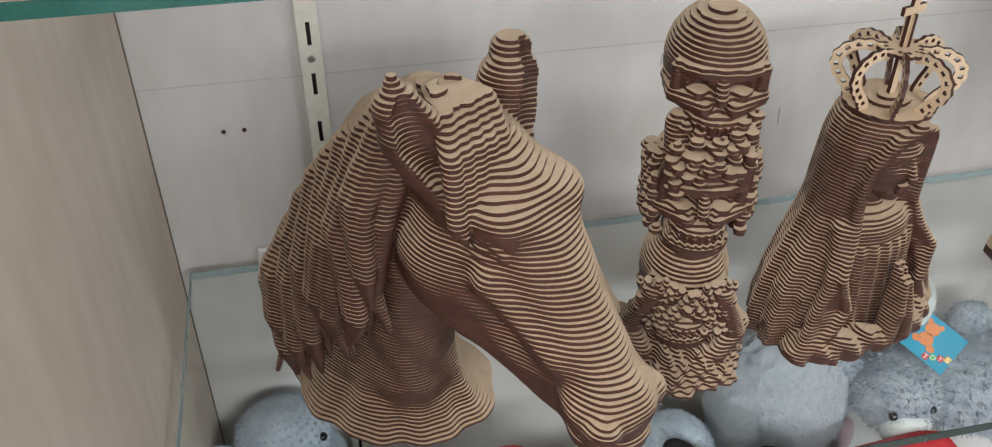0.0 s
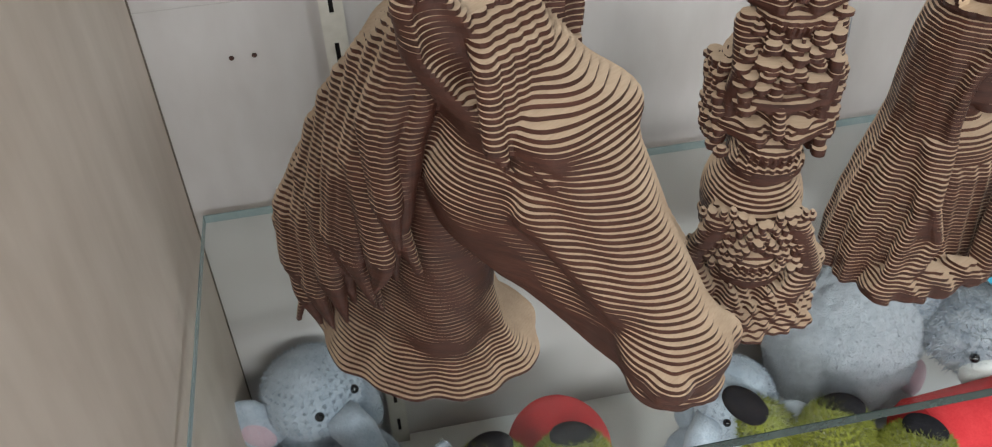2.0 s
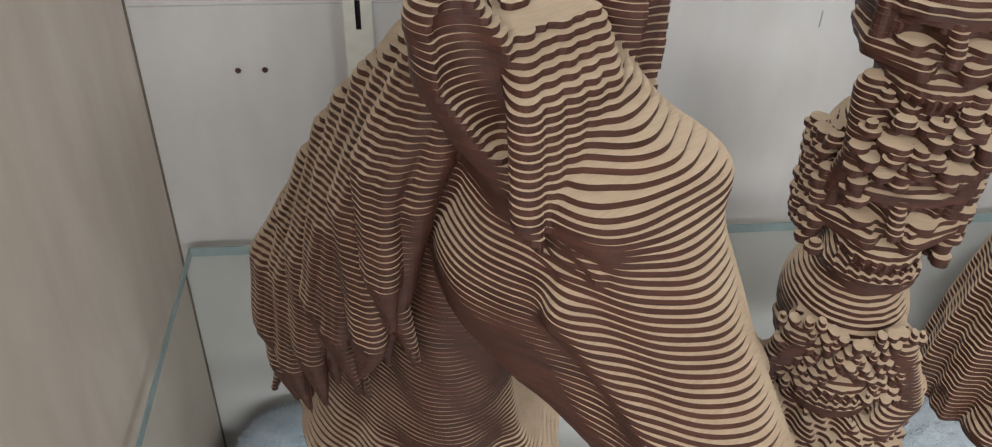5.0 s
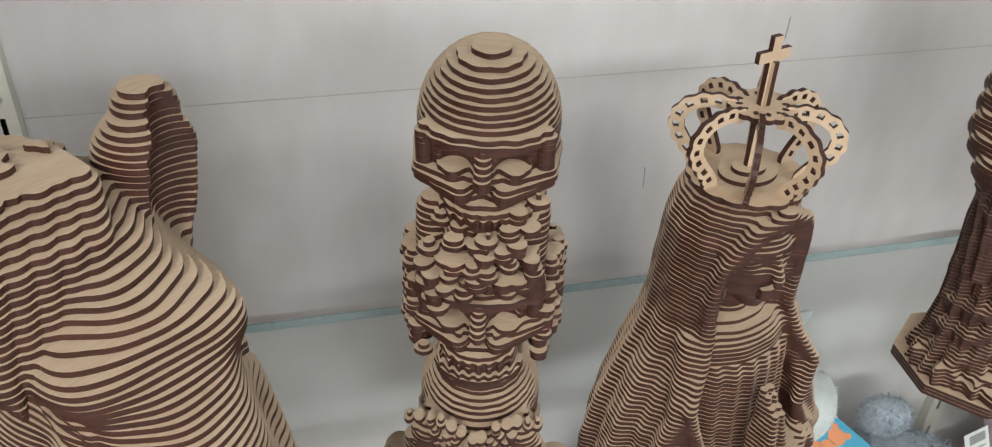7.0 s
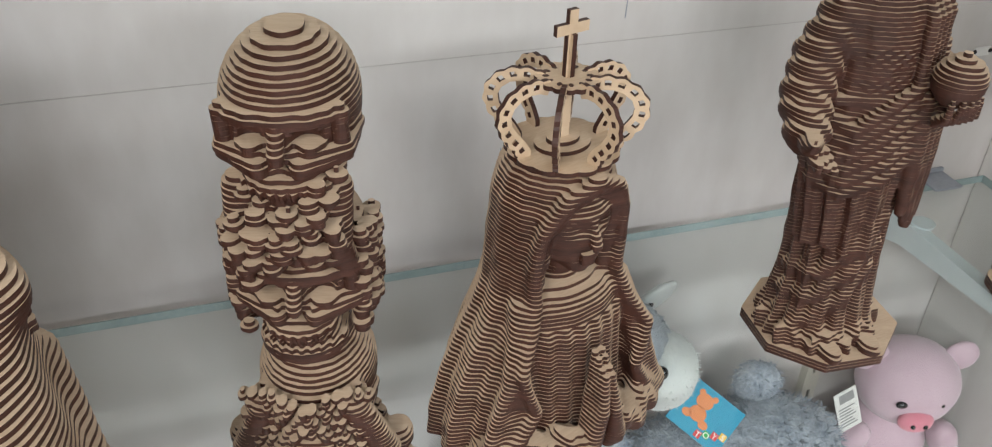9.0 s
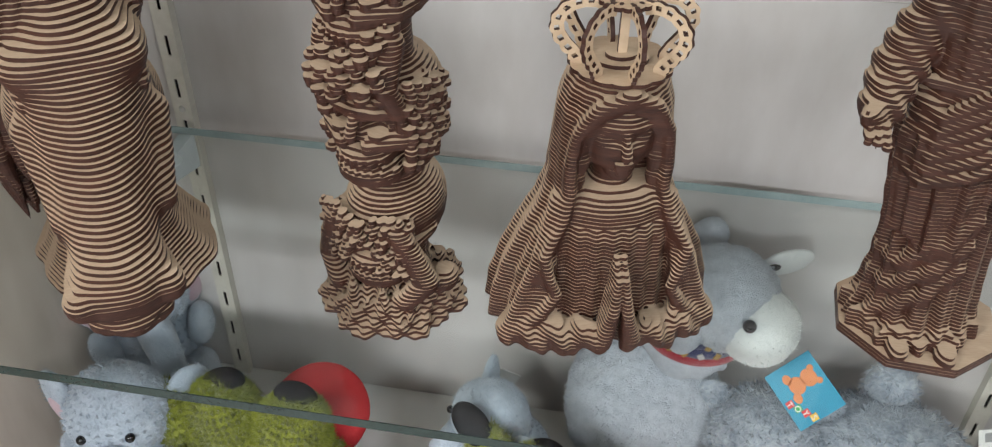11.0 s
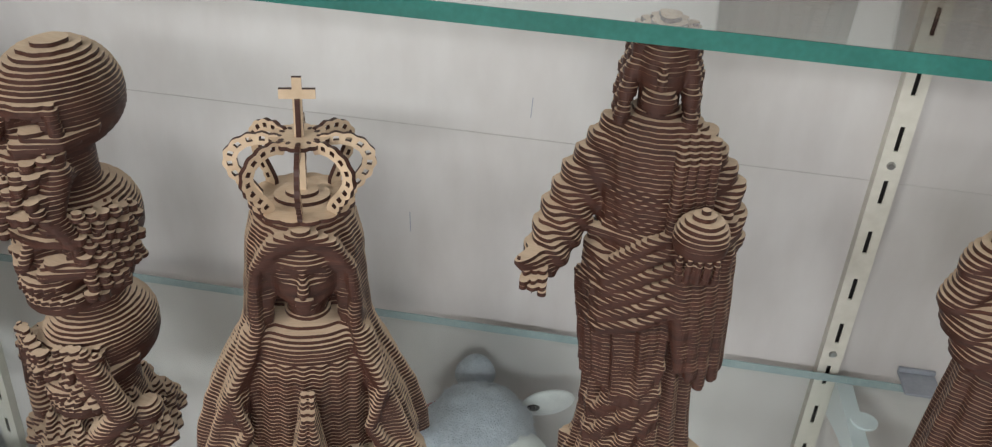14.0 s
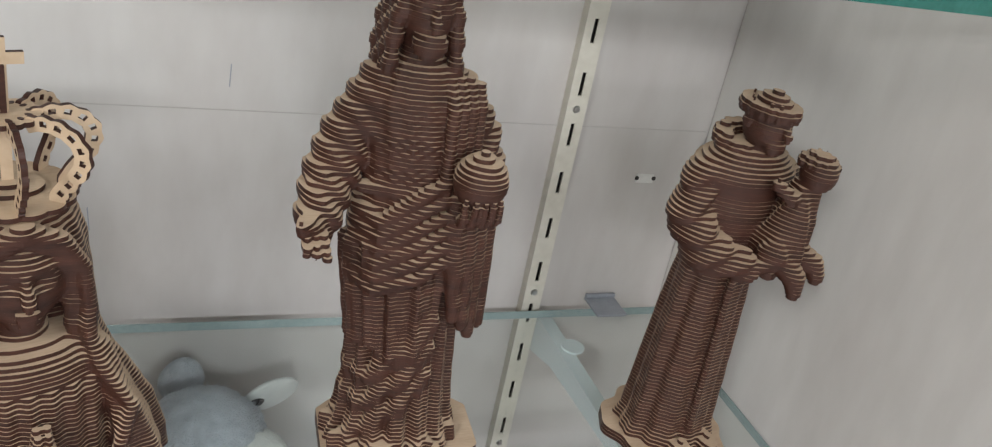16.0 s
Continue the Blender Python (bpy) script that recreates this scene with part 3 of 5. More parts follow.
def one_skull(X, Y, z, e):
    """A skull whose sockets lie at height e; it looks along -y."""
    d = ball(X, Y, z, (0, 0.011, e + 0.006), (0.0355, 0.0440, 0.0385))
    d = smax(d, Y * 0.35 - z + e - 0.030, 0.012)
    d = smin(d, ball(X, Y, z, (0, -0.019, e + 0.0135), (0.0300, 0.0170, 0.0062)), 0.003)
    d = smin(d, ball(X, Y, z, (0, -0.010, e - 0.012), (0.0240, 0.0240, 0.019)), 0.004)
    for k in (-1, 1):
        d = smin(d, chain(X, Y, z, [(k * 0.010, -0.034, e - 0.0110), (k * 0.029, -0.018, e - 0.0080), (k * 0.0325, 0.006, e - 0.005)], [0.0050, 0.0058, 0.0045]), 0.0012)
        d = smin(d, limb(X, Y, z, (k * 0.0285, -0.018, e - 0.008), (k * 0.0285, -0.020, e + 0.012), 0.0042, 0.0045), 0.0012)
        d = smax(d, -ball(X, Y, z, (k * 0.0140, -0.040, e + 0.0015), (0.0108, 0.022, 0.0085)), 0.0010)
        d = smin(d, ball(X, Y, z, (k * 0.0140, -0.024, e - 0.0035), (0.0085, 0.010, 0.0028)), 0.0008)
        d = smax(d, -ball(X, Y, z, (k * 0.033, -0.016, e - 0.029), (0.0100, 0.018, 0.013)), 0.003)
    d = smin(d, limb(X, Y, z, (0, -0.031, e + 0.011), (0, -0.0385, e - 0.003), 0.0038, 0.0042), 0.0010)
    d = smax(d, -ball(X, Y, z, (0, -0.043, e - 0.0125), (0.0052, 0.016, 0.0058)), 0.0010)
    upper = ball(X, Y, z, (0, -0.020, e - 0.022), (0.0205, 0.0210, 0.0095))
    jaw = ball(X, Y, z, (0, -0.016, e - 0.037), (0.0245, 0.0225, 0.0130))
    for bone, level in ((upper, e - 0.0245), (jaw, e - 0.0315)):
        bone -= 0.0010 * np.maximum(np.sin(X * 1150), -0.4) * np.exp(-((z - level) / 0.0035) ** 2)
    jaw = smax(smin(upper, jaw, 0.002), -chain(X, Y, z, [(-0.021, -0.022, e - 0.0265), (-0.012, -0.039, e - 0.0285), (0.012, -0.039, e - 0.0285), (0.021, -0.022, e - 0.0265)], [0.0012, 0.0016, 0.0016, 0.0012]), 0.0008)
    return smin(d, jaw, 0.002)


def knuckles(seed):
    """Clumps of bony finger joints over the first mouth, the second ears and the third eyes."""
    rng = np.random.default_rng(seed)
    items = []
    for row in range(7):
        for col in range(7):
            x = -0.027 + 0.0090 * col + (0.0045 if row % 2 else 0.0) + rng.uniform(-0.0030, 0.0030)
            zc = 0.2365 - 0.0078 * row + 0.28 * x + rng.uniform(-0.0030, 0.0030)
            if abs(x) > 0.0275 or (zc < 0.197 and abs(x) < 0.013):
                continue
            y = (-0.0350, -0.0410, -0.0455, -0.0470, -0.0455, -0.0410, -0.0360)[row] + 10.0 * x * x + rng.uniform(-0.0025, 0.0025)
            items.append(((x, y, zc), (0.0048 + 0.0012 * rng.random(), 0.0055, 0.0028 + 0.0010 * rng.random())))
            items.append(((x * 0.9, y + 0.009, zc - 0.001), (0.0065, 0.0075, 0.0052)))
    for k in (-1, 1):
        for row in range(9):
            for col in range(6):
                y = -0.019 + 0.0080 * col + (0.004 if row % 2 else 0) + rng.uniform(-0.0015, 0.0015)
                zc = 0.198 - 0.0078 * row - 0.25 * y + rng.uniform(-0.001, 0.001)
                if row > 5 and col > 3 or row > 7 and col > 1:
                    continue
                items.append(((k * (0.0390 - 9.0 * (y - 0.004) ** 2 - 0.0025 * (row > 6) + rng.uniform(-0.0015, 0.0010)), y, zc), (0.0052, 0.0046, 0.0030 + 0.0008 * rng.random())))
    for row in range(8):
        for col in range(13):
            x = -0.037 + 0.0060 * col + (0.0033 if row % 2 else 0) + rng.uniform(-0.001, 0.001)
            zc = 0.1010 - 0.0064 * row - 0.30 * abs(abs(x) - 0.018) + rng.uniform(-0.001, 0.001)
            if abs(x) > 0.038 or (row > 3 and abs(x) < 0.003 * (row - 2)):
                continue
            items.append(((x, -0.0435 + 0.42 * abs(x) + rng.uniform(-0.002, 0.002), zc), (0.0031, 0.0050, 0.0027)))
    return items


KNUCKLES = knuckles(8)


def totem_field(X, Y, z):
    d = None
    for e in (0.2615, 0.1700, 0.0780):
        if e - 0.06 < z < e + 0.06:
            skull = one_skull(X, Y, z, e)
            d = skull if d is None else np.minimum(d, skull)
    spine = limb(X, Y, z, (0, 0.006, 0.0), (0, 0.006, 0.24), 0.026, 0.020)
    d = spine if d is None else smin(d, spine, 0.005)
    # palms and arms behind the knuckles
    for k in (-1, 1):
        d = smin(d, ball(X, Y, z, (k * 0.0305, 0.004, 0.166), (0.0085, 0.021, 0.036)), 0.002)
        d = smin(d, chain(X, Y, z, [(k * 0.024, -0.020, 0.232), (k * 0.024, -0.030, 0.205), (k * 0.028, -0.022, 0.186)], [0.009, 0.008, 0.006]), 0.002)
        d = smin(d, chain(X, Y, z, [(k * 0.026, -0.030, 0.088), (k * 0.036, -0.024, 0.062), (k * 0.042, -0.020, 0.042), (k * 0.030, -0.030, 0.026)], [0.0085, 0.0085, 0.0095, 0.0075]), 0.002)
        d = smin(d, ball(X, Y, z, (k * 0.048, -0.002, 0.036), (0.010, 0.012, 0.010)), 0.003)
    d = studs(X, Y, z, d, KNUCKLES, 0.0005)
    # rough rock underneath, stepped
    if z < 0.05:
        r = np.sqrt(X ** 2 + Y ** 2)
        a = np.arctan2(Y, X)
        rim = 0.0570 - 0.50 * z + 0.0030 * np.sin(7 * a + z * 90) + 0.0020 * np.sin(16 * a - z * 260) + 0.0012 * np.sin(31 * a + z * 500)
        top = 0.037 - 0.022 * (r / 0.056) ** 2 + 0.0065 * np.sin(X * 230 + 1.0) * np.sin(Y * 210 + 0.4) + 0.004 * np.sin(X * 480 + Y * 300)
        d = smin(d, smax(r - rim, (z - top) * 0.6, 0.002), 0.003)
    return d + 0.0003 * lumps(X, Y, z, 420, 1.3)


totem = sliced("skull_totem_sculpture", totem_field, (-0.068, 0.068, -0.068, 0.068), 0.0, 0.3069, SHEET, 0.0014)
totem.matrix_basis = pose(0.2935, -0.212, 0.0, 0, 0, -17)
tagged(totem, "layered plywood totem of three stacked skulls with burnt edges", "sculpture")


def bust_field(X, Y, z):
    """A veiled, praying bust that looks along -y."""
    knots = [0.0, 0.02, 0.05, 0.08, 0.10, 0.12, 0.15, 0.18, 0.198, 0.206]
    w = np.interp(z, knots, [0.085, 0.083, 0.075, 0.062, 0.051, 0.0445, 0.0420, 0.0395, 0.0350, 0.0300])
    dep = np.interp(z, knots, [0.052, 0.053, 0.052, 0.049, 0.046, 0.043, 0.0415, 0.039, 0.0350, 0.0300])
    a = np.arctan2(Y / dep, X / w)
    low = np.clip(1.2 - z / 0.13, 0, 1)
    ripple = 1 + (0.034 * np.sin(12 * a + 9 * z) + 0.018 * np.sin(25 * a + 20 * z)) * low + 0.010 * np.sin(16 * a + 18 * z)
    body = (np.sqrt((X / w) ** 2 + ((Y - 0.004) / dep) ** 2) - ripple) * dep
    # the veil stands open over the face, the mantle over the dress
    open_w = np.interp(z, [0.0, 0.025, 0.05, 0.085, 0.105, 0.122, 0.15, 0.175, 0.192, 0.200], [0.050, 0.046, 0.041, 0.044, 0.036, 0.0320, 0.0325, 0.0315, 0.022, 0.000])
    depth = np.interp(z, [0.0, 0.10, 0.125, 0.15, 0.19, 0.2], [-0.012, -0.008, 0.002, 0.002, -0.010, -0.035])
    cut = np.maximum(np.abs(X) - open_w - 0.10 * np.clip(-Y - 0.02, 0, 0.05), Y - depth)
    d = smax(body, -cut, 0.003)
    # pleated dress with a broad collar
    dw = np.interp(z, [0, 0.03, 0.09, 0.118, 0.124], [0.060, 0.058, 0.050, 0.038, 0.024])
    dd = np.interp(z, [0, 0.03, 0.09, 0.118, 0.124], [0.046, 0.044, 0.039, 0.029, 0.018])
    collar = 0.0022 * np.exp(-((z - 0.110) / 0.007) ** 2)
    dress = (np.sqrt((X / dw) ** 2 + ((Y + 0.002) / dd) ** 2) - 1) * dd - collar + 0.0011 * np.sin(X * 520) * (z < 0.100)
    dress = smax(dress, z - 0.124, 0.003)
    d = smin(d, dress, 0.002)
    # neck and face
    d = smin(d, limb(X, Y, z, (0, 0.000, 0.115), (0, -0.006, 0.150), 0.0145, 0.0135), 0.004)
    face = ball(X, Y, z, (0, -0.008, 0.170), (0.0268, 0.0285, 0.0350))
    face = smin(face, ball(X, Y, z, (0, -0.024, 0.1405), (0.0085, 0.0070, 0.0060)), 0.006)
    face = smin(face, limb(X, Y, z, (0, -0.033, 0.178), (0, -0.0395, 0.1605), 0.0022, 0.0038), 0.0025)
    face = smin(face, ball(X, Y, z, (0, -0.0345, 0.1505), (0.0070, 0.0030, 0.0026)), 0.002)
    face = smin(face, ball(X, Y, z, (0, -0.0335, 0.1465), (0.0055, 0.0030, 0.0024)), 0.002)
    for k in (-1, 1):
        face = smax(face, -ball(X, Y, z, (k * 0.0105, -0.0370, 0.1705), (0.0072, 0.0060, 0.0052)), 0.003)
        face = smin(face, ball(X, Y, z, (k * 0.0105, -0.0285, 0.1700), (0.0058, 0.0032, 0.0030)), 0.001)
        face = smin(face, limb(X, Y, z, (k * 0.004, -0.0345, 0.1785), (k * 0.017, -0.0285, 0.1790), 0.0009, 0.0009), 0.003)
    d = smin(d, face, 0.002)
    for k in (-1, 1):
        # waved hair beside the face
        for j, (off, r) in enumerate(((0.0, 0.0046), (0.0050, 0.0042))):
            hair = chain(X, Y, z, [(k * 0.002, -0.0335 + off, 0.1975), (k * 0.0175, -0.0285 + off, 0.1880), (k * (0.0255 + 0.4 * off), -0.0200 + off, 0.166), (k * (0.0250 + 0.4 * off), -0.0180 + off, 0.142), (k * (0.0270 + 0.6 * off), -0.0160 + off, 0.118)], [0.0028, r, r, r, r * 0.9])
            d = smin(d, hair + 0.0006 * np.sin(z * 420 + j * 2), 0.004)
        # rolled edge of the veil, falling in folded corners
        edge = chain(X, Y, z, [(0, -0.0350, 0.2030), (k * 0.019, -0.0330, 0.1950), (k * 0.0315, -0.0270, 0.172), (k * 0.0345, -0.0240, 0.145), (k * 0.0330, -0.0250, 0.122), (k * 0.0400, -0.0330, 0.100), (k * 0.0520, -0.0420, 0.080), (k * 0.0470, -0.0450, 0.062), (k * 0.0420, -0.0460, 0.048), (k * 0.0520, -0.0450, 0.030), (k * 0.0700, -0.0400, 0.010)], [0.0028, 0.0032, 0.0032, 0.0034, 0.0034, 0.0036, 0.0036, 0.0036, 0.0036, 0.0040, 0.0040])
        d = smin(d, edge, 0.009)
        for x0, x1 in ((0.047, 0.064), (0.056, 0.078)):
            d = smin(d, chain(X, Y, z, [(k * 0.040, -0.020, 0.112), (k * x0, -0.034, 0.070), (k * x1, -0.036, 0.004)], [0.003, 0.0036, 0.0042]), 0.010)
        # wide sleeves run to the joined hands
        sleeve = chain(X, Y, z, [(k * 0.066, -0.030, 0.006), (k * 0.038, -0.048, 0.012), (k * 0.015, -0.060, 0.020)], [0.016, 0.0150, 0.0095])
        d = smin(d, sleeve + 0.0022 * np.sin(X * 260 + z * 160) + 0.001 * np.sin(X * 520), 0.004)
        for j in range(4):
            d = smin(d, chain(X, Y, z, [(k * 0.0105, -0.060 - 0.0020 * j, 0.010 + 0.003 * j), (k * (0.0065 - 0.0004 * j), -0.0555 - 0.0042 * j, 0.046), (k * 0.0026, -0.0515 - 0.0042 * j, 0.086 - 0.0045 * j)], [0.0068, 0.0046, 0.0024]), 0.0007)
    return d + 0.0004 * lumps(X, Y, z, 260, 0.7)


bust = sliced("veiled_bust_sculpture", bust_field, (-0.100, 0.100, -0.088, 0.066), 0.0, 0.2079, SHEET, 0.0016)
bust.matrix_basis = pose(0.452, -0.192, 0.0, 0, 0, 17)
tagged(bust, "layered plywood bust of a veiled praying figure with burnt edges", "sculpture")


def scallop(n, r, lobes, depth, cx=0.0, cy=0.0):
    return [(cx + (r + depth * abs(math.sin(lobes * a / 2))) * math.cos(a), cy + (r + depth * abs(math.sin(lobes * a / 2))) * math.sin(a)) for a in [2 * math.pi * i / n for i in range(n)]]


def build_crown(m):
    """A slotted plywood crown: eight scalloped arms between a base plate and a pierced top ring, with a cross."""
    root = empty("wooden_crown", m, "pale plywood crown with scalloped pierced arms and a cross", "crown")
    mats = [CROWN_PLY, PLY_EDGE]
    bm = bmesh.new()
    prism(bm, scallop(96, 0.031, 16, 0.0015), 0.0, 0.003, None, 1, 0)
    part("base_plate", bm, mats, root)
    for i, r in enumerate((0.017, 0.010)):
        bm = bmesh.new()
        prism(bm, [(r * math.cos(a), 0.8 * r * math.sin(a)) for a in [k * math.pi / 24 for k in range(48)]], 0.0032 + 0.003 * i, 0.006 + 0.003 * i, None, 1, 0)
        part("stepped_disc", bm, mats, root)
    up = Matrix(((1, 0, 0, 0), (0, 0, -1, 0), (0, 1, 0, 0), (0, 0, 0, 1)))
    # one arm in its own plane: a curved band whose outer side is scalloped
    mid = [(0.0265, 0.002), (0.0265, 0.006), (0.030, 0.012), (0.0355, 0.019), (0.0395, 0.026), (0.0405, 0.033), (0.038, 0.0395), (0.032, 0.0445), (0.025, 0.0465), (0.018, 0.046), (0.0125, 0.0435)]
    dense = []
    for (xa, ya), (xb, yb) in zip(mid, mid[1:]):
        dense += [(xa + (xb - xa) * k / 4, ya + (yb - ya) * k / 4) for k in range(4)]
    dense.append(mid[-1])
    outer, inner, holes = [], [], []
    for i, (x, y) in enumerate(dense):
        x2, y2 = dense[min(i + 1, len(dense) - 1)]
        x1, y1 = dense[max(i - 1, 0)]
        tx, ty = x2 - x1, y2 - y1
        L = math.hypot(tx, ty)
        nx, ny = ty / L, -tx / L
        wide = 0.0038 + 0.0016 * abs(math.sin(i * math.pi / 4))
        outer.append((x + nx * wide, y + ny * wide))
        inner.append((x - nx * 0.0036, y - ny * 0.0036))
        if i % 4 == 2 and 4 < i < 38:
            holes.append((x + nx * 0.001, y + ny * 0.001))
    arm_bm = bmesh.new()
    n = len(dense)
    lines = [outer, [(a[0] * 0.70 + b[0] * 0.30, a[1] * 0.70 + b[1] * 0.30) for a, b in zip(outer, inner)], [(a[0] * 0.34 + b[0] * 0.66, a[1] * 0.34 + b[1] * 0.66) for a, b in zip(outer, inner)], inner]
    lo, hi = ([[arm_bm.verts.new((p[0], p[1], h)) for p in o] for o in lines] for h in (-0.0015, 0.0015))
    for i in range(n - 1):
        pierced = i % 4 in (1, 2) and 4 < i < 37
        for a in range(3):
            if a == 1 and pierced:
                continue
            arm_bm.faces.new((hi[a][i], hi[a][i + 1], hi[a + 1][i + 1], hi[a + 1][i])).material_index = 0
            arm_bm.faces.new((lo[a][i + 1], lo[a][i], lo[a + 1][i], lo[a + 1][i + 1])).material_index = 0
        for a in (0, 3) + ((1, 2) if pierced else ()):
            arm_bm.faces.new((lo[a][i], lo[a][i + 1], hi[a][i + 1], hi[a][i])).material_index = 1
        if pierced:
            e = i if i % 4 == 1 else i + 1
            arm_bm.faces.new((lo[1][e], hi[1][e], hi[2][e], lo[2][e])).material_index = 1
    for i in (0, n - 1):
        for a in range(3):
            arm_bm.faces.new((lo[a][i], hi[a][i], hi[a + 1][i], lo[a + 1][i])).material_index = 1
    bmesh.ops.recalc_face_normals(arm_bm, faces=arm_bm.faces)
    bmesh.ops.transform(arm_bm, matrix=up, verts=arm_bm.verts)
    first = part("arm", arm_bm, mats, root, "scalloped arm pierced with small holes")
    first.matrix_basis = pose(0, 0, 0, 0, 0, -90)
    for k in range(1, 8):
        o = new("arm", first.data)
        o.parent = root
        o.matrix_basis = pose(0, 0, 0, 0, 0, -90 + 45 * k)
        tagged(o, "scalloped arm pierced with small holes")
    bm = bmesh.new()
    ring_prism(bm, scallop(96, 0.0165, 16, 0.0014), [(0.0025 * math.cos(2 * math.pi * i / 96), 0.0025 * math.sin(2 * math.pi * i / 96)) for i in range(96)], 0.0455, 0.0485, None, 1, 0)
    ring = part("top_ring", bm, mats, root, "pierced scalloped ring")
    bm = bmesh.new()
    prism(bm, [(0.0118 + 0.0019 * math.cos(b), 0.0013 * math.sin(b)) for b in [q * math.pi / 6 for q in range(12)]], 0.0452, 0.0488)
    hole = part("hole", bm, PLY_EDGE, ring, "burnt oval hole")
    for k in range(1, 12):
        o = new("hole", hole.data)
        o.parent = ring
        o.matrix_basis = pose(0, 0, 0, 0, 0, 30 * k)
        tagged(o, "burnt oval hole")
    bm = bmesh.new()
    prism(bm, [(-0.0028, 0.004), (0.0028, 0.004), (0.0028, 0.075), (0.0105, 0.075), (0.0105, 0.0815), (0.0028, 0.0815), (0.0028, 0.0895), (-0.0028, 0.0895), (-0.0028, 0.0815), (-0.0105, 0.0815), (-0.0105, 0.075), (-0.0028, 0.075)], -0.0015, 0.0015, up, 1, 0)
    part("cross", bm, mats, root)
    bm = bmesh.new()
    prism(bm, [(0.0016, 0.049), (0.0036, 0.049), (0.0036, 0.0752), (0.0016, 0.0752)], -0.0015, 0.0015, pose(0, 0, 0, 0, 0, 90) @ up, 1, 0)
    prism(bm, [(-0.0036, 0.049), (-0.0016, 0.049), (-0.0016, 0.0752), (-0.0036, 0.0752)], -0.0015, 0.0015, pose(0, 0, 0, 0, 0, 90) @ up, 1, 0)
    part("cross_stay", bm, mats, root)
    return root


build_crown(pose(0.452, -0.192, 0.2085, 0, 0, 17) @ Matrix.Diagonal((1.08, 1.08, 0.97, 1)))


def robed_field(X, Y, z):
    """A standing robed figure with one open hand and an orb; it looks along -y."""
    knots = [0.0, 0.015, 0.05, 0.10, 0.15, 0.175, 0.20, 0.24, 0.265, 0.282, 0.290]
    off = np.interp(z, knots, [-0.006, -0.006, -0.006, -0.009, -0.012, -0.014, -0.015, -0.018, -0.021, -0.022, -0.023])
    w = np.interp(z, knots, [0.047, 0.041, 0.037, 0.036, 0.040, 0.041, 0.036, 0.036, 0.034, 0.024, 0.010])
    dep = np.interp(z, knots, [0.040, 0.034, 0.029, 0.028, 0.028, 0.030, 0.029, 0.029, 0.026, 0.020, 0.010])
    a = np.arctan2(Y / dep, (X - off) / w)
    q = np.sqrt(((X - off) / w) ** 2 + (Y / dep) ** 2)
    low = np.clip((0.15 - z) / 0.03, 0, 1)
    fold = (0.075 * np.sin(14 * a + 5 * z) + 0.040 * np.sin(27 * a + 9 * z)) * low + 0.012 * np.sin(18 * a + 40 * z)
    d = (q - 1 - fold) * dep
    d = smax(d, z - 0.288, 0.004)
    # trailing hem
    if z < 0.03:
        hem = np.sqrt(((X + 0.008) / 0.045) ** 2 + ((Y + 0.004) / 0.039) ** 2) - 1 - 0.08 * np.sin(11 * a) - 0.06 * np.sin(23 * a + z * 90)
        d = smin(d, smax(hem * 0.04, z - 0.012 - 0.004 * np.sin(9 * a), 0.003), 0.006)
        for x in (-0.022, 0.012):
            d = smin(d, ball(X, Y, z, (x, -0.044, 0.004), (0.008, 0.013, 0.006)), 0.002)
    # long front panel with vertical pleats and an uneven lower edge
    panel = (q - 1.16 - 0.060 * np.sin(16 * a + 1.0) - 0.03 * np.sin(31 * a)) * dep
    foot_z = 0.086 + 0.35 * np.clip(-X - 0.030, 0, 0.03) + 0.003 * np.sin(X * 300)
    panel = smax(smax(smax(panel, foot_z - z, 0.0015), z - 0.170, 0.003), smax(X - 0.006, Y + 0.002, 0.004), 0.003)
    d = smin(d, panel, 0.002)
    # shorter second panel under the orb, ending in two points
    for x0, y0, tip in ((0.010, -0.032, 0.118), (0.018, -0.029, 0.110), (0.026, -0.024, 0.100), (0.034, -0.018, 0.104), (0.037, -0.010, 0.108)):
        d = smin(d, chain(X, Y, z, [(x0 - 0.004, y0, 0.205), (x0, y0, 0.160), (x0 + 0.006, y0 + 0.002, tip)], [0.0065, 0.0068, 0.0045]), 0.002)
    # slanting folds of the lower robe
    for i in range(3):
        z0 = 0.016 + 0.022 * i
        d = smin(d, chain(X, Y, z, [(-0.042, 0.004, z0), (-0.034, -0.020, z0 + 0.004), (-0.010, -0.030, z0 + 0.030), (0.004, -0.028, z0 + 0.052)], [0.0035, 0.0040, 0.0035, 0.002]), 0.008)
    # shawl drawn across the waist in sagging folds
    for i in range(6):
        z0 = 0.140 + 0.0092 * i
        sag = 0.010 - 0.0015 * i
        d = smin(d, chain(X, Y, z, [(-0.048, 0.012, z0 + 0.016), (-0.053, -0.010, z0 + 0.006), (-0.040, -0.027, z0 + 0.002 - sag * 0.3), (-0.016, -0.0345, z0 + 0.010 + 0.003 * i), (0.008, -0.032, z0 + 0.026 + 0.002 * i), (0.026, -0.022, z0 + 0.034)], [0.0036, 0.0044, 0.0046, 0.0042, 0.0038, 0.003]), 0.0030)
    # open arm in a wide pleated sleeve
    arm = chain(X, Y, z, [(-0.044, 0.002, 0.266), (-0.062, 0.000, 0.232), (-0.072, -0.010, 0.208), (-0.080, -0.030, 0.192)], [0.0150, 0.0165, 0.0170, 0.0140])
    d = smin(d, arm + 0.0013 * np.sin(z * 330 + X * 330 + Y * 150), 0.004)
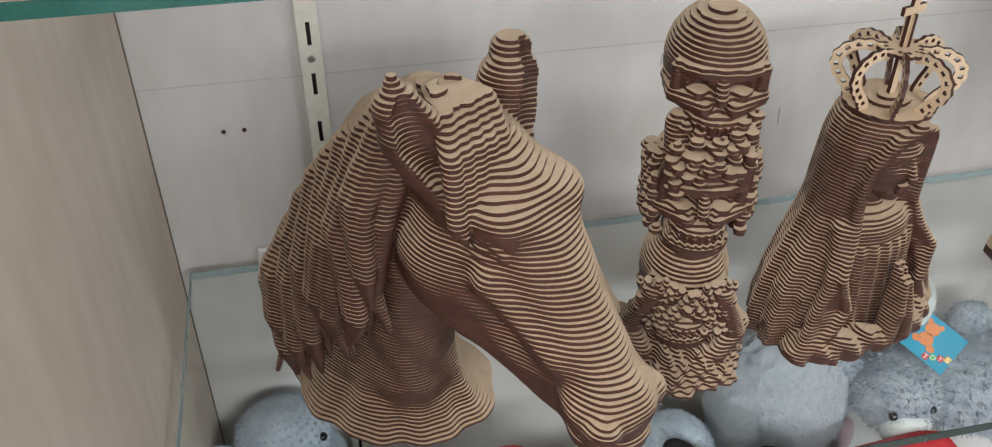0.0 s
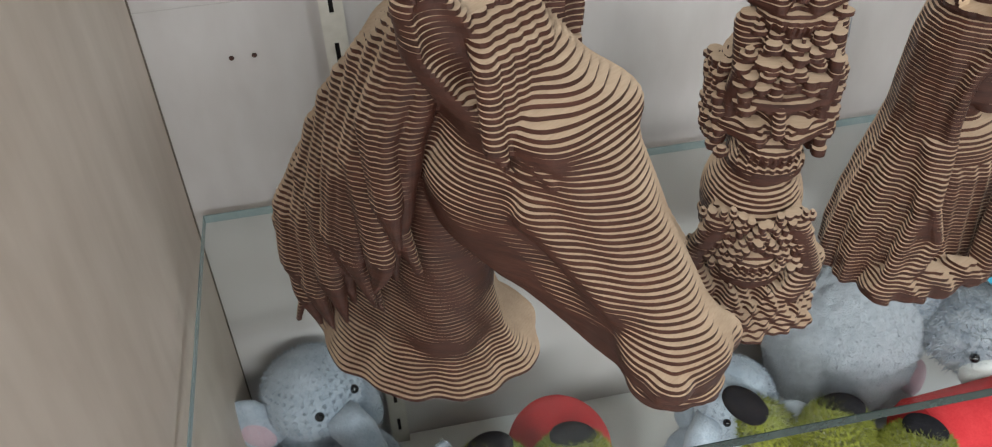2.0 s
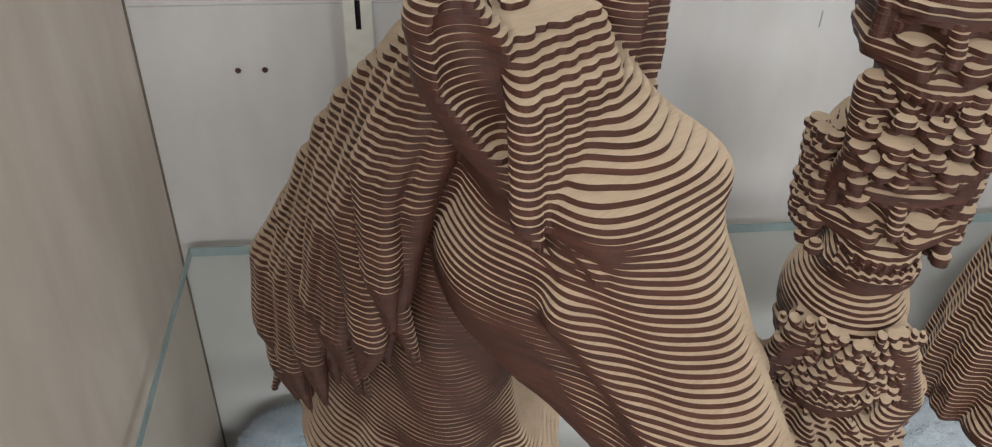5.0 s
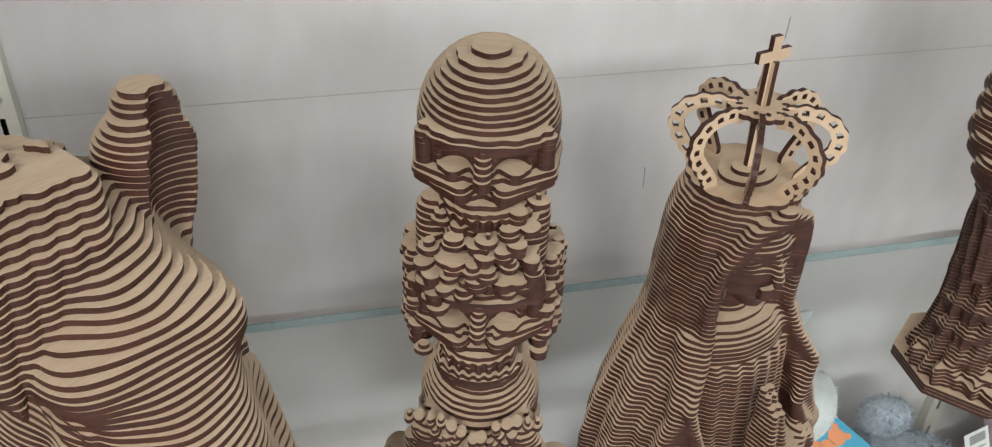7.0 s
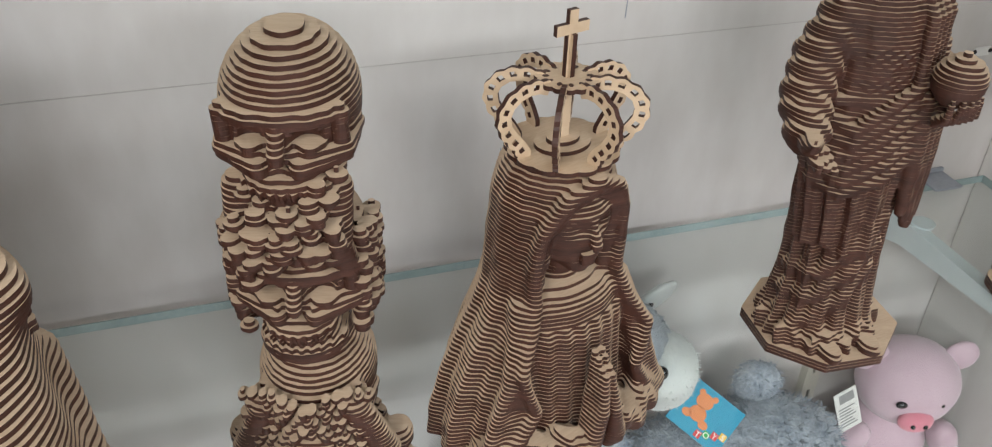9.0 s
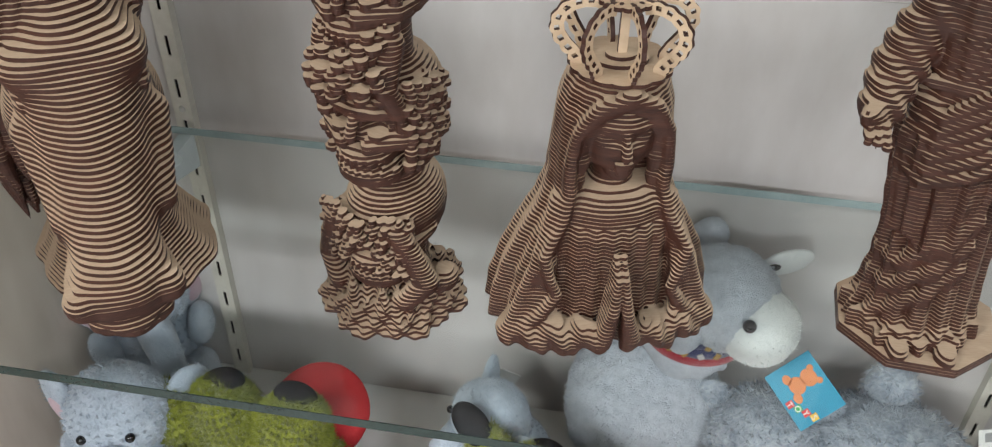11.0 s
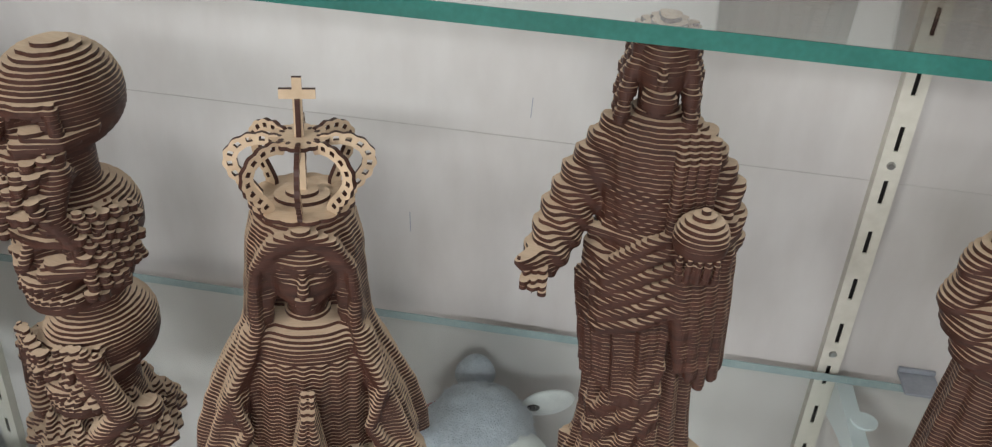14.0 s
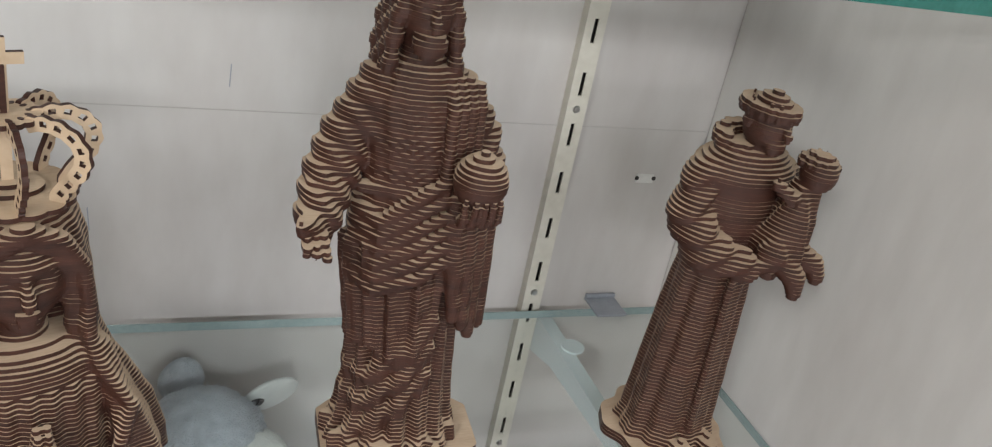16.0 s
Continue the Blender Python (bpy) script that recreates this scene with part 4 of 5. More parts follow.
    d = smin(d, chain(X, Y, z, [(-0.082, -0.034, 0.193), (-0.088, -0.046, 0.194), (-0.094, -0.056, 0.200)], [0.0085, 0.0070, 0.0030]), 0.002)
    for k in range(3):
        d = smin(d, chain(X, Y, z, [(-0.088 + 0.004 * k, -0.046, 0.190), (-0.090 + 0.006 * k, -0.060, 0.186 - 0.002 * k)], [0.0038, 0.0028]), 0.0008)
    # other arm, bent under a long sleeve towards the orb
    arm = chain(X, Y, z, [(0.002, 0.002, 0.266), (0.022, 0.006, 0.236), (0.028, -0.004, 0.212), (0.018, -0.030, 0.204)], [0.0150, 0.0160, 0.0150, 0.0095])
    d = smin(d, arm + 0.0018 * np.sin(z * 330 - X * 300), 0.004)
    for i in range(3):
        d = smin(d, chain(X, Y, z, [(0.034 - 0.002 * i, 0.006 - 0.010 * i, 0.220), (0.035 - 0.003 * i, 0.002 - 0.010 * i, 0.185), (0.029 - 0.003 * i, -0.002 - 0.008 * i, 0.150 + 0.006 * i)], [0.007, 0.0062, 0.002]), 0.0015)
    d = smin(d, ball(X, Y, z, (0.012, -0.046, 0.2265), (0.0168, 0.0168, 0.0165)), 0.0006)
    d = smin(d, ball(X, Y, z, (0.012, -0.046, 0.2435), (0.003, 0.003, 0.004)), 0.0006)
    for k in range(5):
        x = 0.001 + 0.0055 * k
        d = smin(d, chain(X, Y, z, [(x * 0.8 + 0.003, -0.046, 0.199), (x, -0.059 + 0.0006 * (k - 2) ** 2, 0.206), (x, -0.0615 + 0.0010 * (k - 2) ** 2, 0.216)], [0.0036, 0.0026, 0.0022]), 0.0006)
    # mantle hanging straight from one shoulder
    for i in range(4):
        x = -0.006 + 0.0065 * i
        d = smin(d, chain(X, Y, z, [(x, -0.012, 0.279 - 0.002 * i), (x + 0.001, -0.028 + 0.003 * i, 0.262), (x + 0.002, -0.033 + 0.004 * i, 0.205)], [0.0040, 0.0040, 0.0042]), 0.001)
    # embroidered relief on the chest, and a belt
    chest = np.exp(-((X + 0.026) / 0.018) ** 2 - ((z - 0.232) / 0.026) ** 2)
    d = d - 0.0007 * chest * (0.5 + np.sin(X * 760) * np.sin(z * 900 + 0.5))
    d = smin(d, limb(X, Y, z, (-0.052, -0.016, 0.207), (-0.004, -0.032, 0.207), 0.004, 0.004), 0.003)
    # neck, head, hair, beard
    d = smin(d, limb(X, Y, z, (-0.023, 0.000, 0.275), (-0.024, -0.004, 0.305), 0.0130, 0.0120), 0.004)
    head = ball(X, Y, z, (-0.024, -0.005, 0.319), (0.0160, 0.0205, 0.0255))
    head = smin(head, limb(X, Y, z, (-0.024, -0.0245, 0.322), (-0.024, -0.0295, 0.312), 0.0018, 0.0032), 0.002)
    head = smin(head, ball(X, Y, z, (-0.024, -0.0205, 0.2995), (0.0105, 0.0085, 0.0085)), 0.003)
    head = smin(head, ball(X, Y, z, (-0.024, -0.026, 0.3055), (0.0065, 0.0025, 0.0020)), 0.001)
    for k in (-1, 1):
        head = smax(head, -ball(X, Y, z, (-0.024 + k * 0.0070, -0.0275, 0.3205), (0.0052, 0.0045, 0.0034)), 0.0015)
        for j in range(4):
            hair = chain(X, Y, z, [(-0.024 + k * 0.002, 0.000 + 0.002 * j, 0.340), (-0.024 + k * (0.0125 + 0.0008 * j), -0.011 + 0.007 * j, 0.332), (-0.024 + k * (0.0180 + 0.0008 * j), -0.010 + 0.0075 * j, 0.306), (-0.024 + k * (0.0205 + 0.0008 * j), -0.012 + 0.008 * j, 0.282)], [0.0045, 0.0050, 0.0052, 0.0042])
            head = smin(head, hair + 0.0009 * np.sin(z * 420 + 2 * j + Y * 150), 0.0020)
    d = smin(d, head, 0.002)
    return d + 0.0004 * lumps(X, Y, z, 280, 0.3)


def with_plinth(field, outline_field, top):
    def f(X, Y, z):
        if z < top:
            return outline_field(X, Y)
        return field(X, Y, z - top)
    return f


def octagon(X, Y):
    d = np.full(X.shape, -1.0)
    for k in range(8):
        a = k * math.pi / 4 - 0.07
        d = np.maximum(d, X * math.cos(a) + Y * math.sin(a) * 1.06 - 0.0575)
    return d


robed = sliced("robed_figure_sculpture", with_plinth(robed_field, octagon, 3 * SHEET), (-0.104, 0.068, -0.07, 0.066), 0.0, 0.3564, SHEET, 0.0015)
robed.matrix_basis = pose(0.696, -0.174, 0.0)
tagged(robed, "dark layered plywood robed figure holding an orb on octagonal plinth", "sculpture")


def monk_field(X, Y, z):
    """A standing monk with a child on one arm; he looks along -y."""
    knots = [0.0, 0.012, 0.08, 0.15, 0.17, 0.20, 0.225, 0.242, 0.250]
    w = np.interp(z, knots, [0.041, 0.037, 0.034, 0.030, 0.030, 0.034, 0.036, 0.028, 0.012])
    dep = np.interp(z, knots, [0.036, 0.032, 0.028, 0.024, 0.024, 0.026, 0.025, 0.020, 0.010])
    a = np.arctan2(Y / dep, X / w)
    low = np.clip((0.175 - z) / 0.05, 0, 1)
    fold = (0.050 * np.sin(8 * a + 0.6) + 0.030 * np.sin(15 * a + 1.0)) * low
    d = (np.sqrt((X / w) ** 2 + (Y / dep) ** 2) - 1 - fold) * dep
    d = smax(d, z - 0.248, 0.004)
    # cord and front scapular
    d = smin(d, limb(X, Y, z, (-0.006, -0.027, 0.150), (-0.004, -0.032, 0.020), 0.0030, 0.0030), 0.002)
    # shoulder cape
    cape = ball(X, Y, z, (0, 0.002, 0.226), (0.041, 0.030, 0.019))
    d = smin(d, smax(cape, 0.214 - z, 0.002), 0.003)
    # sleeves folded over the waist
    for k in (-1, 1):
        sleeve = chain(X, Y, z, [(k * 0.036, 0.002, 0.222), (k * 0.044, -0.004, 0.196), (k * 0.036, -0.022, 0.176), (k * 0.010, -0.038, 0.170)], [0.0130, 0.0150, 0.0150, 0.0095])
        d = smin(d, sleeve + 0.0016 * np.sin(z * 360 + X * k * 260), 0.003)
    d = smin(d, chain(X, Y, z, [(-0.010, -0.040, 0.170), (0.006, -0.046, 0.176)], [0.0060, 0.0048]), 0.001)
    # hood rolled round the neck
    for i in range(14):
        b = 2 * math.pi * i / 14
        if abs(z - 0.246) < 0.016:
            d = smin(d, ball(X, Y, z, (0.020 * math.cos(b), 0.006 + 0.017 * math.sin(b), 0.245 + 0.004 * math.sin(b)), (0.0075, 0.0075, 0.0065)), 0.001)
    head = ball(X, Y, z, (0, -0.006, 0.266), (0.0150, 0.0180, 0.0210))
    head = smin(head, limb(X, Y, z, (0, -0.0225, 0.270), (0, -0.0275, 0.262), 0.0018, 0.0030), 0.002)
    head = smin(head, ball(X, Y, z, (0, -0.019, 0.252), (0.0080, 0.0060, 0.0055)), 0.003)
    for k in (-1, 1):
        head = smax(head, -ball(X, Y, z, (k * 0.0065, -0.0250, 0.2695), (0.0045, 0.0040, 0.0030)), 0.001)
        head = smin(head, ball(X, Y, z, (k * 0.0150, -0.002, 0.266), (0.0028, 0.0045, 0.0055)), 0.001)
    ring = np.sqrt((np.sqrt(X ** 2 + ((Y + 0.004) * 0.85) ** 2) - 0.0145) ** 2 + (z - 0.2745) ** 2) - 0.0055
    head = smin(head, ring + 0.0008 * np.sin(X * 700) * np.sin(Y * 700), 0.001)
    d = smin(d, head, 0.002)
    # child, in a gown, with an arm round the monk's neck
    X0, X = X, X + 0.014
    gown = chain(X, Y, z, [(0.030, -0.036, 0.182), (0.035, -0.036, 0.205), (0.037, -0.036, 0.226)], [0.0190, 0.0145, 0.0100])
    d = smin(d, gown + 0.0014 * np.sin(X * 420 + Y * 300), 0.002)
    d = smin(d, ball(X, Y, z, (0.040, -0.040, 0.242), (0.0125, 0.0135, 0.0130)), 0.0012)
    d = smin(d, ball(X, Y, z, (0.040, -0.037, 0.2475), (0.0138, 0.0140, 0.0070)) + 0.0008 * np.sin(X * 800) * np.sin(Y * 800), 0.0006)
    d = smin(d, chain(X, Y, z, [(0.030, -0.038, 0.222), (0.020, -0.042, 0.224), (0.010, -0.036, 0.232)], [0.0055, 0.0048, 0.0038]), 0.0012)
    d = smin(d, chain(X, Y, z, [(0.040, -0.044, 0.182), (0.052, -0.052, 0.176), (0.055, -0.056, 0.168)], [0.0090, 0.0075, 0.0060]), 0.0015)
    d = smin(d, chain(X, Y, z, [(0.028, -0.046, 0.178), (0.034, -0.056, 0.168), (0.036, -0.058, 0.158)], [0.0090, 0.0075, 0.0055]), 0.0015)
    X = X0
    # bare feet
    for x in (-0.012, 0.014):
        d = smin(d, ball(X, Y, z, (x, -0.034, 0.004), (0.0085, 0.017, 0.0065)), 0.002)
        for k in range(4):
            d = smin(d, ball(X, Y, z, (x - 0.006 + 0.004 * k, -0.050, 0.003), (0.0019, 0.0050, 0.0035)), 0.0004)
    return d + 0.0003 * lumps(X, Y, z, 240, 0.9)


def wavy_plate(X, Y):
    r = 0.050 + 0.003 * np.sin(5 * np.arctan2(Y, X) + 0.5) + 0.0015 * np.sin(11 * np.arctan2(Y, X))
    return np.sqrt(X ** 2 + (Y * 1.05) ** 2) - r


monk = sliced("monk_with_child_sculpture", with_plinth(monk_field, wavy_plate, 3 * SHEET), (-0.066, 0.068, -0.072, 0.06), 0.0, 0.2970, SHEET, 0.0015)
monk.matrix_basis = pose(0.915, -0.192, 0.0, 0, 0, 8)
tagged(monk, "dark layered plywood monk carrying a child on round plate", "sculpture")

# ---- soft toys on the lower shelf ----
def toy(name, m, label, category="soft toy", group=""):
    return empty(name, m, label, category, group)


def soft(name, root, mat, pieces, label="", fur=0, length=0.004, width=0.0004, seed=1, seg=30, lump=0.002, droop=0.3, freq=30.0):
    """One stuffed part out of ellipsoids: (centre, radii, rotation)."""
    bm = bmesh.new()
    for c, r, rot in pieces:
        blob(bm, c, r, rot, lump, seg, freq)
    for f in bm.faces:
        f.smooth = True
    if fur:
        furred(bm, fur, length, width, np.random.default_rng(seed), droop)
    ob = part(name, bm, mat, root, label)
    return ob


def bead(root, c, r, name="eye", parent=None):
    bm = bmesh.new()
    blob(bm, c, (r, r, r), seg=16)
    return part(name, bm, EYE, parent or root, "glossy black bead", True)


def elephant(m, label, trunk=True, tag=False, seed=1):
    """A seated elephant that looks along -y; its base is at the origin."""
    root = toy("plush_elephant", m, label, "soft toy", "plush elephants")
    soft("body", root, P_GREY, [((0, 0.01, 0.062), (0.060, 0.055, 0.066), (0, 0, 0))], fur=11000, width=0.0003, seed=seed, length=0.0042)
    head = soft("head", root, P_GREY, [((0, -0.020, 0.150), (0.055, 0.052, 0.050), (0, 0, 0)), ((0, -0.050, 0.138), (0.030, 0.026, 0.028), (0, 0, 0))], fur=12000, width=0.0003, seed=seed + 1, length=0.0042)
    bm = bmesh.new()
    tube(bm, [(0, -0.06, 0.140), (0.004, -0.085, 0.120), (0.008, -0.096, 0.085), (0.006, -0.102, 0.050), (0.004, -0.118, 0.034)], [0.022, 0.021, 0.018, 0.015, 0.012])
    for f in bm.faces:
        f.smooth = True
    furred(bm, 900, 0.004, 0.0004, np.random.default_rng(seed + 2))
    part("trunk", bm, P_GREY, root)
    for k in (-1, 1):
        ear = soft("ear", root, P_GREY, [((k * 0.064, 0.002, 0.142), (0.028, 0.011, 0.040), (0, k * 24, k * 35))], fur=700, seed=seed + 3, length=0.004)
        soft("ear_lining", ear, P_PALEPINK, [((k * 0.066, -0.004, 0.134), (0.016, 0.007, 0.026), (0, k * 24, k * 35))], "pale pink lining")
        soft("leg", root, P_GREY, [((k * 0.042, -0.050, 0.026), (0.024, 0.046, 0.024), (0, 0, k * -14))], fur=700, seed=seed + 4, length=0.004)
        soft("foot_pad", root, P_PALEPINK, [((k * 0.053, -0.092, 0.026), (0.017, 0.006, 0.018), (0, 0, k * -14))], "pale pink foot pad")
        soft("arm", root, P_GREY, [((k * 0.058, -0.026, 0.086), (0.017, 0.030, 0.020), (30, 0, k * -20))], fur=500, seed=seed + 5, length=0.004)
        bead(root, (k * 0.024, -0.066, 0.160), 0.0052)
    if tag:
        bm = bmesh.new()
        box(bm, 0.0, 0.045, -0.0006, 0.0006, -0.03, 0.03, 0.0002, pose(-0.108, 0.01, 0.115, 15, 20, 60))
        part("hang_tag", bm, TAG_WHITE, root, "white card tag")
    return root


elephant(pose(-0.060, -0.046, LOW + 0.014, -6, 0, 38) @ Matrix.Scale(0.92, 4), "grey plush elephant with pale pink ears on white shelf", seed=1)
elephant(pose(-0.012, -0.178, LOW + 0.002, 2, 0, 14) @ Matrix.Scale(0.95, 4), "grey-blue plush elephant squeezed against the side panel", seed=11)
elephant(pose(0.372, -0.120, LOW + 0.002, 0, 0, -60) @ Matrix.Scale(0.80, 4), "grey-blue plush elephant sitting beside a fleecy sheep", tag=True, seed=21)


def sheep(m):
    root = toy("plush_sheep", m, "grey fleecy plush sheep with white muzzle and patterned scarf")
    soft("body", root, P_SHEEP, [((0, 0, 0.095), (0.074, 0.062, 0.098), (0, 0, 0))], lump=0.0042, freq=130, seg=110, fur=6000, length=0.003, width=0.0007, seed=31)
    soft("head", root, P_SHEEP, [((0.052, -0.008, 0.259), (0.047, 0.045, 0.044), (0, 0, 0))], lump=0.003, freq=95, seg=64, fur=1200, length=0.003, width=0.0006, seed=32)
    soft("neck", root, P_SHEEP, [((0.030, 0, 0.205), (0.042, 0.040, 0.045), (0, 15, 0))], lump=0.003, freq=95, seg=48)
    soft("muzzle", root, P_WHITE, [((0.085, -0.022, 0.250), (0.034, 0.033, 0.033), (0, 25, 0))], "white muzzle", fur=600, length=0.003, seed=33)
    bead(root, (0.077, -0.049, 0.272), 0.0055)
    bead(root, (0.086, 0.030, 0.276), 0.0065)
    for s, y in ((-1, -0.044), (1, 0.044)):
        ear = soft("ear", root, P_SHEEP, [((0.028, y * 1.05, 0.256 if s < 0 else 0.276), (0.017, 0.012, 0.028), (s * 20, 0, 20))], lump=0.002)
    bm = bmesh.new()
    blob(bm, (0.096, 0.038, 0.274), (0.023, 0.006, 0.022), (25, -12, 24), seg=24)
    part("ear_lining", bm, P_WHITE, root, "smooth white ear", True)
    # scarf of striped bands
    for i, (mat, r) in enumerate(((KNIT_RED, 0.044), (KNIT_NAVY, 0.046), (KNIT_NAVY, 0.0465), (KNIT_RED, 0.046))):
        bm = bmesh.new()
        n = 40
        rings = []
        for z, rr in ((-0.006, r - 0.002), (-0.003, r + 0.001), (0.003, r + 0.001), (0.006, r - 0.002)):
            rings.append([bm.verts.new((0.034 + rr * math.cos(a) * 1.02, rr * math.sin(a), 0.212 + 0.011 * i + z)) for a in [2 * math.pi * k / n for k in range(n)]])
        for ra, rb in zip(rings, rings[1:]):
            for k in range(n):
                bm.faces.new((ra[k], ra[(k + 1) % n], rb[(k + 1) % n], rb[k]))
        band = part("scarf_band", bm, mat, root, "knitted scarf band", True)
        if i in (1, 2):
            for k in range(22):
                a = 2 * math.pi * k / 22 + 0.1 * i
                bm = bmesh.new()
                box(bm, -0.0007, 0.0007, -0.0024, 0.0024, -0.0030, 0.0030, 0, pose(0.034 + (r + 0.0012) * math.cos(a) * 1.02, (r + 0.0012) * math.sin(a), 0.212 + 0.011 * i, 30 * (-1) ** (k + i), 0, math.degrees(a)))
                part("stitch", bm, KNIT_GOLD if (k + i) % 3 else KNIT_PALE, band)
    for k in (-1, 1):
        soft("leg", root, P_SHEEP, [((0.055, k * 0.038 - 0.01, 0.030), (0.044, 0.024, 0.026), (0, 0, k * 12 - 40))], lump=0.002, freq=80)
        soft("hoof", root, P_PALEPINK, [((0.088, k * 0.042 - 0.04, 0.030), (0.012, 0.020, 0.022), (0, 0, k * 12 - 40))], "pale pink foot")
    return root


sheep(pose(0.511, -0.066, LOW, 0, 0, -10) @ Matrix.Scale(1.11, 4))


def card_tag(root, m):
    """Blue brand card: its picture becomes plain shapes, its short readable word is lettered."""
    bm = bmesh.new()
    box(bm, -0.029, 0.029, -0.024, 0.024, -0.0008, 0.0008, 0.0004, m)
    card = part("hang_tag", bm, TAG_BLUE, root, "glossy blue card tag with an orange shape and letters")
    for c, r in (((-0.008, 0.010), (0.0085, 0.0075)), ((-0.007, -0.003), (0.0085, 0.0075)), ((0.003, -0.009), (0.005, 0.004)), ((-0.015, 0.016), (0.003, 0.003)), ((-0.001, 0.017), (0.003, 0.003)), ((-0.016, -0.008), (0.005, 0.004))):
        bm = bmesh.new()
        prism(bm, [(c[0] + r[0] * math.cos(a), c[1] + r[1] * math.sin(a)) for a in [k * math.pi / 12 for k in range(24)]], 0.001, 0.0014, m)
        part("printed_shape", bm, INK_ORANGE, card)
    for k, (ch, mat) in enumerate((("T", INK_RED), ("O", INK_GREEN), ("Y", INK_RED), ("S", INK_YELLOW))):
        x, y = 0.004 + 0.0068 * k, -0.0185 + 0.004 * k
        bm = bmesh.new()
        box(bm, x - 0.0032, x + 0.0032, y - 0.0032, y + 0.0036, 0.001, 0.0016, 0.0, m)
        tile = part("letter_tile", bm, mat, card)
        cu = bpy.data.curves.new("letter", "FONT")
        cu.body, cu.size, cu.extrude, cu.align_x = ch, 0.0078, 0.0002, "CENTER"
        ob = new("letter", cu)
        bpy.context.view_layer.update()
        me = bpy.data.meshes.new_from_object(ob.evaluated_get(bpy.context.evaluated_depsgraph_get()))
        bpy.data.objects.remove(ob)
        me.transform(m @ pose(x, y - 0.0027, 0.002))
        me.materials.append(INK_WHITE)
        ob = new("letter", me)
        ob.parent = tile
    return card


def bunny(m):
    root = toy("plush_puppy", m, "mottled grey plush animal lying down with a blue tag")
    soft("body", root, P_BUNNY, [((0.05, 0, 0.060), (0.092, 0.062, 0.060), (0, 0, 0))], fur=5000, length=0.009, width=0.0006, seed=41)
    soft("head", root, P_BUNNY, [((-0.062, -0.012, 0.085), (0.054, 0.050, 0.048), (0, 0, 0))], fur=3000, length=0.008, width=0.0006, seed=42)
    soft("muzzle", root, P_WHITE, [((-0.070, -0.058, 0.066), (0.028, 0.020, 0.022), (0, 0, 0))], "white muzzle", fur=500, length=0.004, seed=43)
    for k in (-1, 1):
        bead(root, (-0.068 + k * 0.024, -0.058, 0.092), 0.005)
        soft("ear", root, P_BUNNY, [((-0.062 + k * 0.052, 0.004, 0.108), (0.018, 0.010, 0.026), (0, k * 30, 0))], fur=500, length=0.006, seed=44)
        soft("leg", root, P_BUNNY, [((0.10 + 0.01 * k, k * 0.05, 0.022), (0.045, 0.020, 0.021), (0, 0, k * 20))], fur=600, length=0.007, seed=45)
    soft("paw", root, P_BUNNY, [((0.055, 0.035, 0.128), (0.024, 0.020, 0.026), (20, 20, 0))], fur=600, length=0.007, seed=46)
    card_tag(root, pose(-0.040, -0.020, 0.160, 46, 10, -30) @ pose(0, 0, 0, 0, 0, -22))
    return root


bunny(pose(0.692, -0.098, LOW + 0.055))


def pig(m):
    root = toy("plush_pig", m, "pale pink plush pig with rose snout beside cabinet wall")
    soft("body", root, P_PINK, [((0, 0.015, 0.070), (0.070, 0.060, 0.078), (0, 0, 0))], lump=0.0015)
    soft("head", root, P_PINK, [((0, -0.005, 0.205), (0.074, 0.066, 0.068), (0, 0, 0))], lump=0.0015)
    snout = soft("snout", root, P_ROSE, [((-0.008, -0.068, 0.185), (0.026, 0.014, 0.018), (0, 0, 0))], "rose pink snout", lump=0.0005)
    for k in (-1, 1):
        bead(root, (-0.008 + k * 0.009, -0.081, 0.186), 0.0035, "nostril", snout)
        bm = bmesh.new()
        blob(bm, (-0.006 + k * 0.027, -0.063, 0.212), (0.009, 0.005, 0.006), seg=16)
        part("eye", bm, EYE, root, "black oval eye", True)
        soft("ear", root, P_PINK, [((k * 0.066, -0.004, 0.252), (0.026, 0.010, 0.026), (0, k * 35, 0))], lump=0.001)
        soft("arm", root, P_PINK, [((k * 0.074, -0.025, 0.105), (0.022, 0.026, 0.046), (25, k * -25, 0))], lump=0.001)
        soft("leg", root, P_PINK, [((k * 0.048, -0.070, 0.030), (0.028, 0.050, 0.028), (0, 0, k * -18))], lump=0.001)
    bm = bmesh.new()
    tagm = pose(-0.098, -0.045, 0.185, 72, -12, 24)
    box(bm, -0.020, 0.020, -0.033, 0.033, -0.0006, 0.0006, 0.0003, tagm)
    card = part("hang_tag", bm, TAG_WHITE, root, "white card tag with grey print")
    for k in range(7):
        bm = bmesh.new()
        box(bm, -0.016, 0.013 - 0.004 * (k % 3), -0.026 + 0.005 * k, -0.024 + 0.005 * k, 0.0008, 0.0011, 0, tagm)
        part("print_bar", bm, INK_GREY, card)
    bm = bmesh.new()
    box(bm, -0.012, 0.014, 0.014, 0.028, 0.0008, 0.0011, 0, tagm)
    part("print_bar", bm, INK_GREY, card)
    return root


pig(pose(0.930, -0.078, LOW + 0.002, 0, 0, -16) @ Matrix.Scale(0.74, 4))


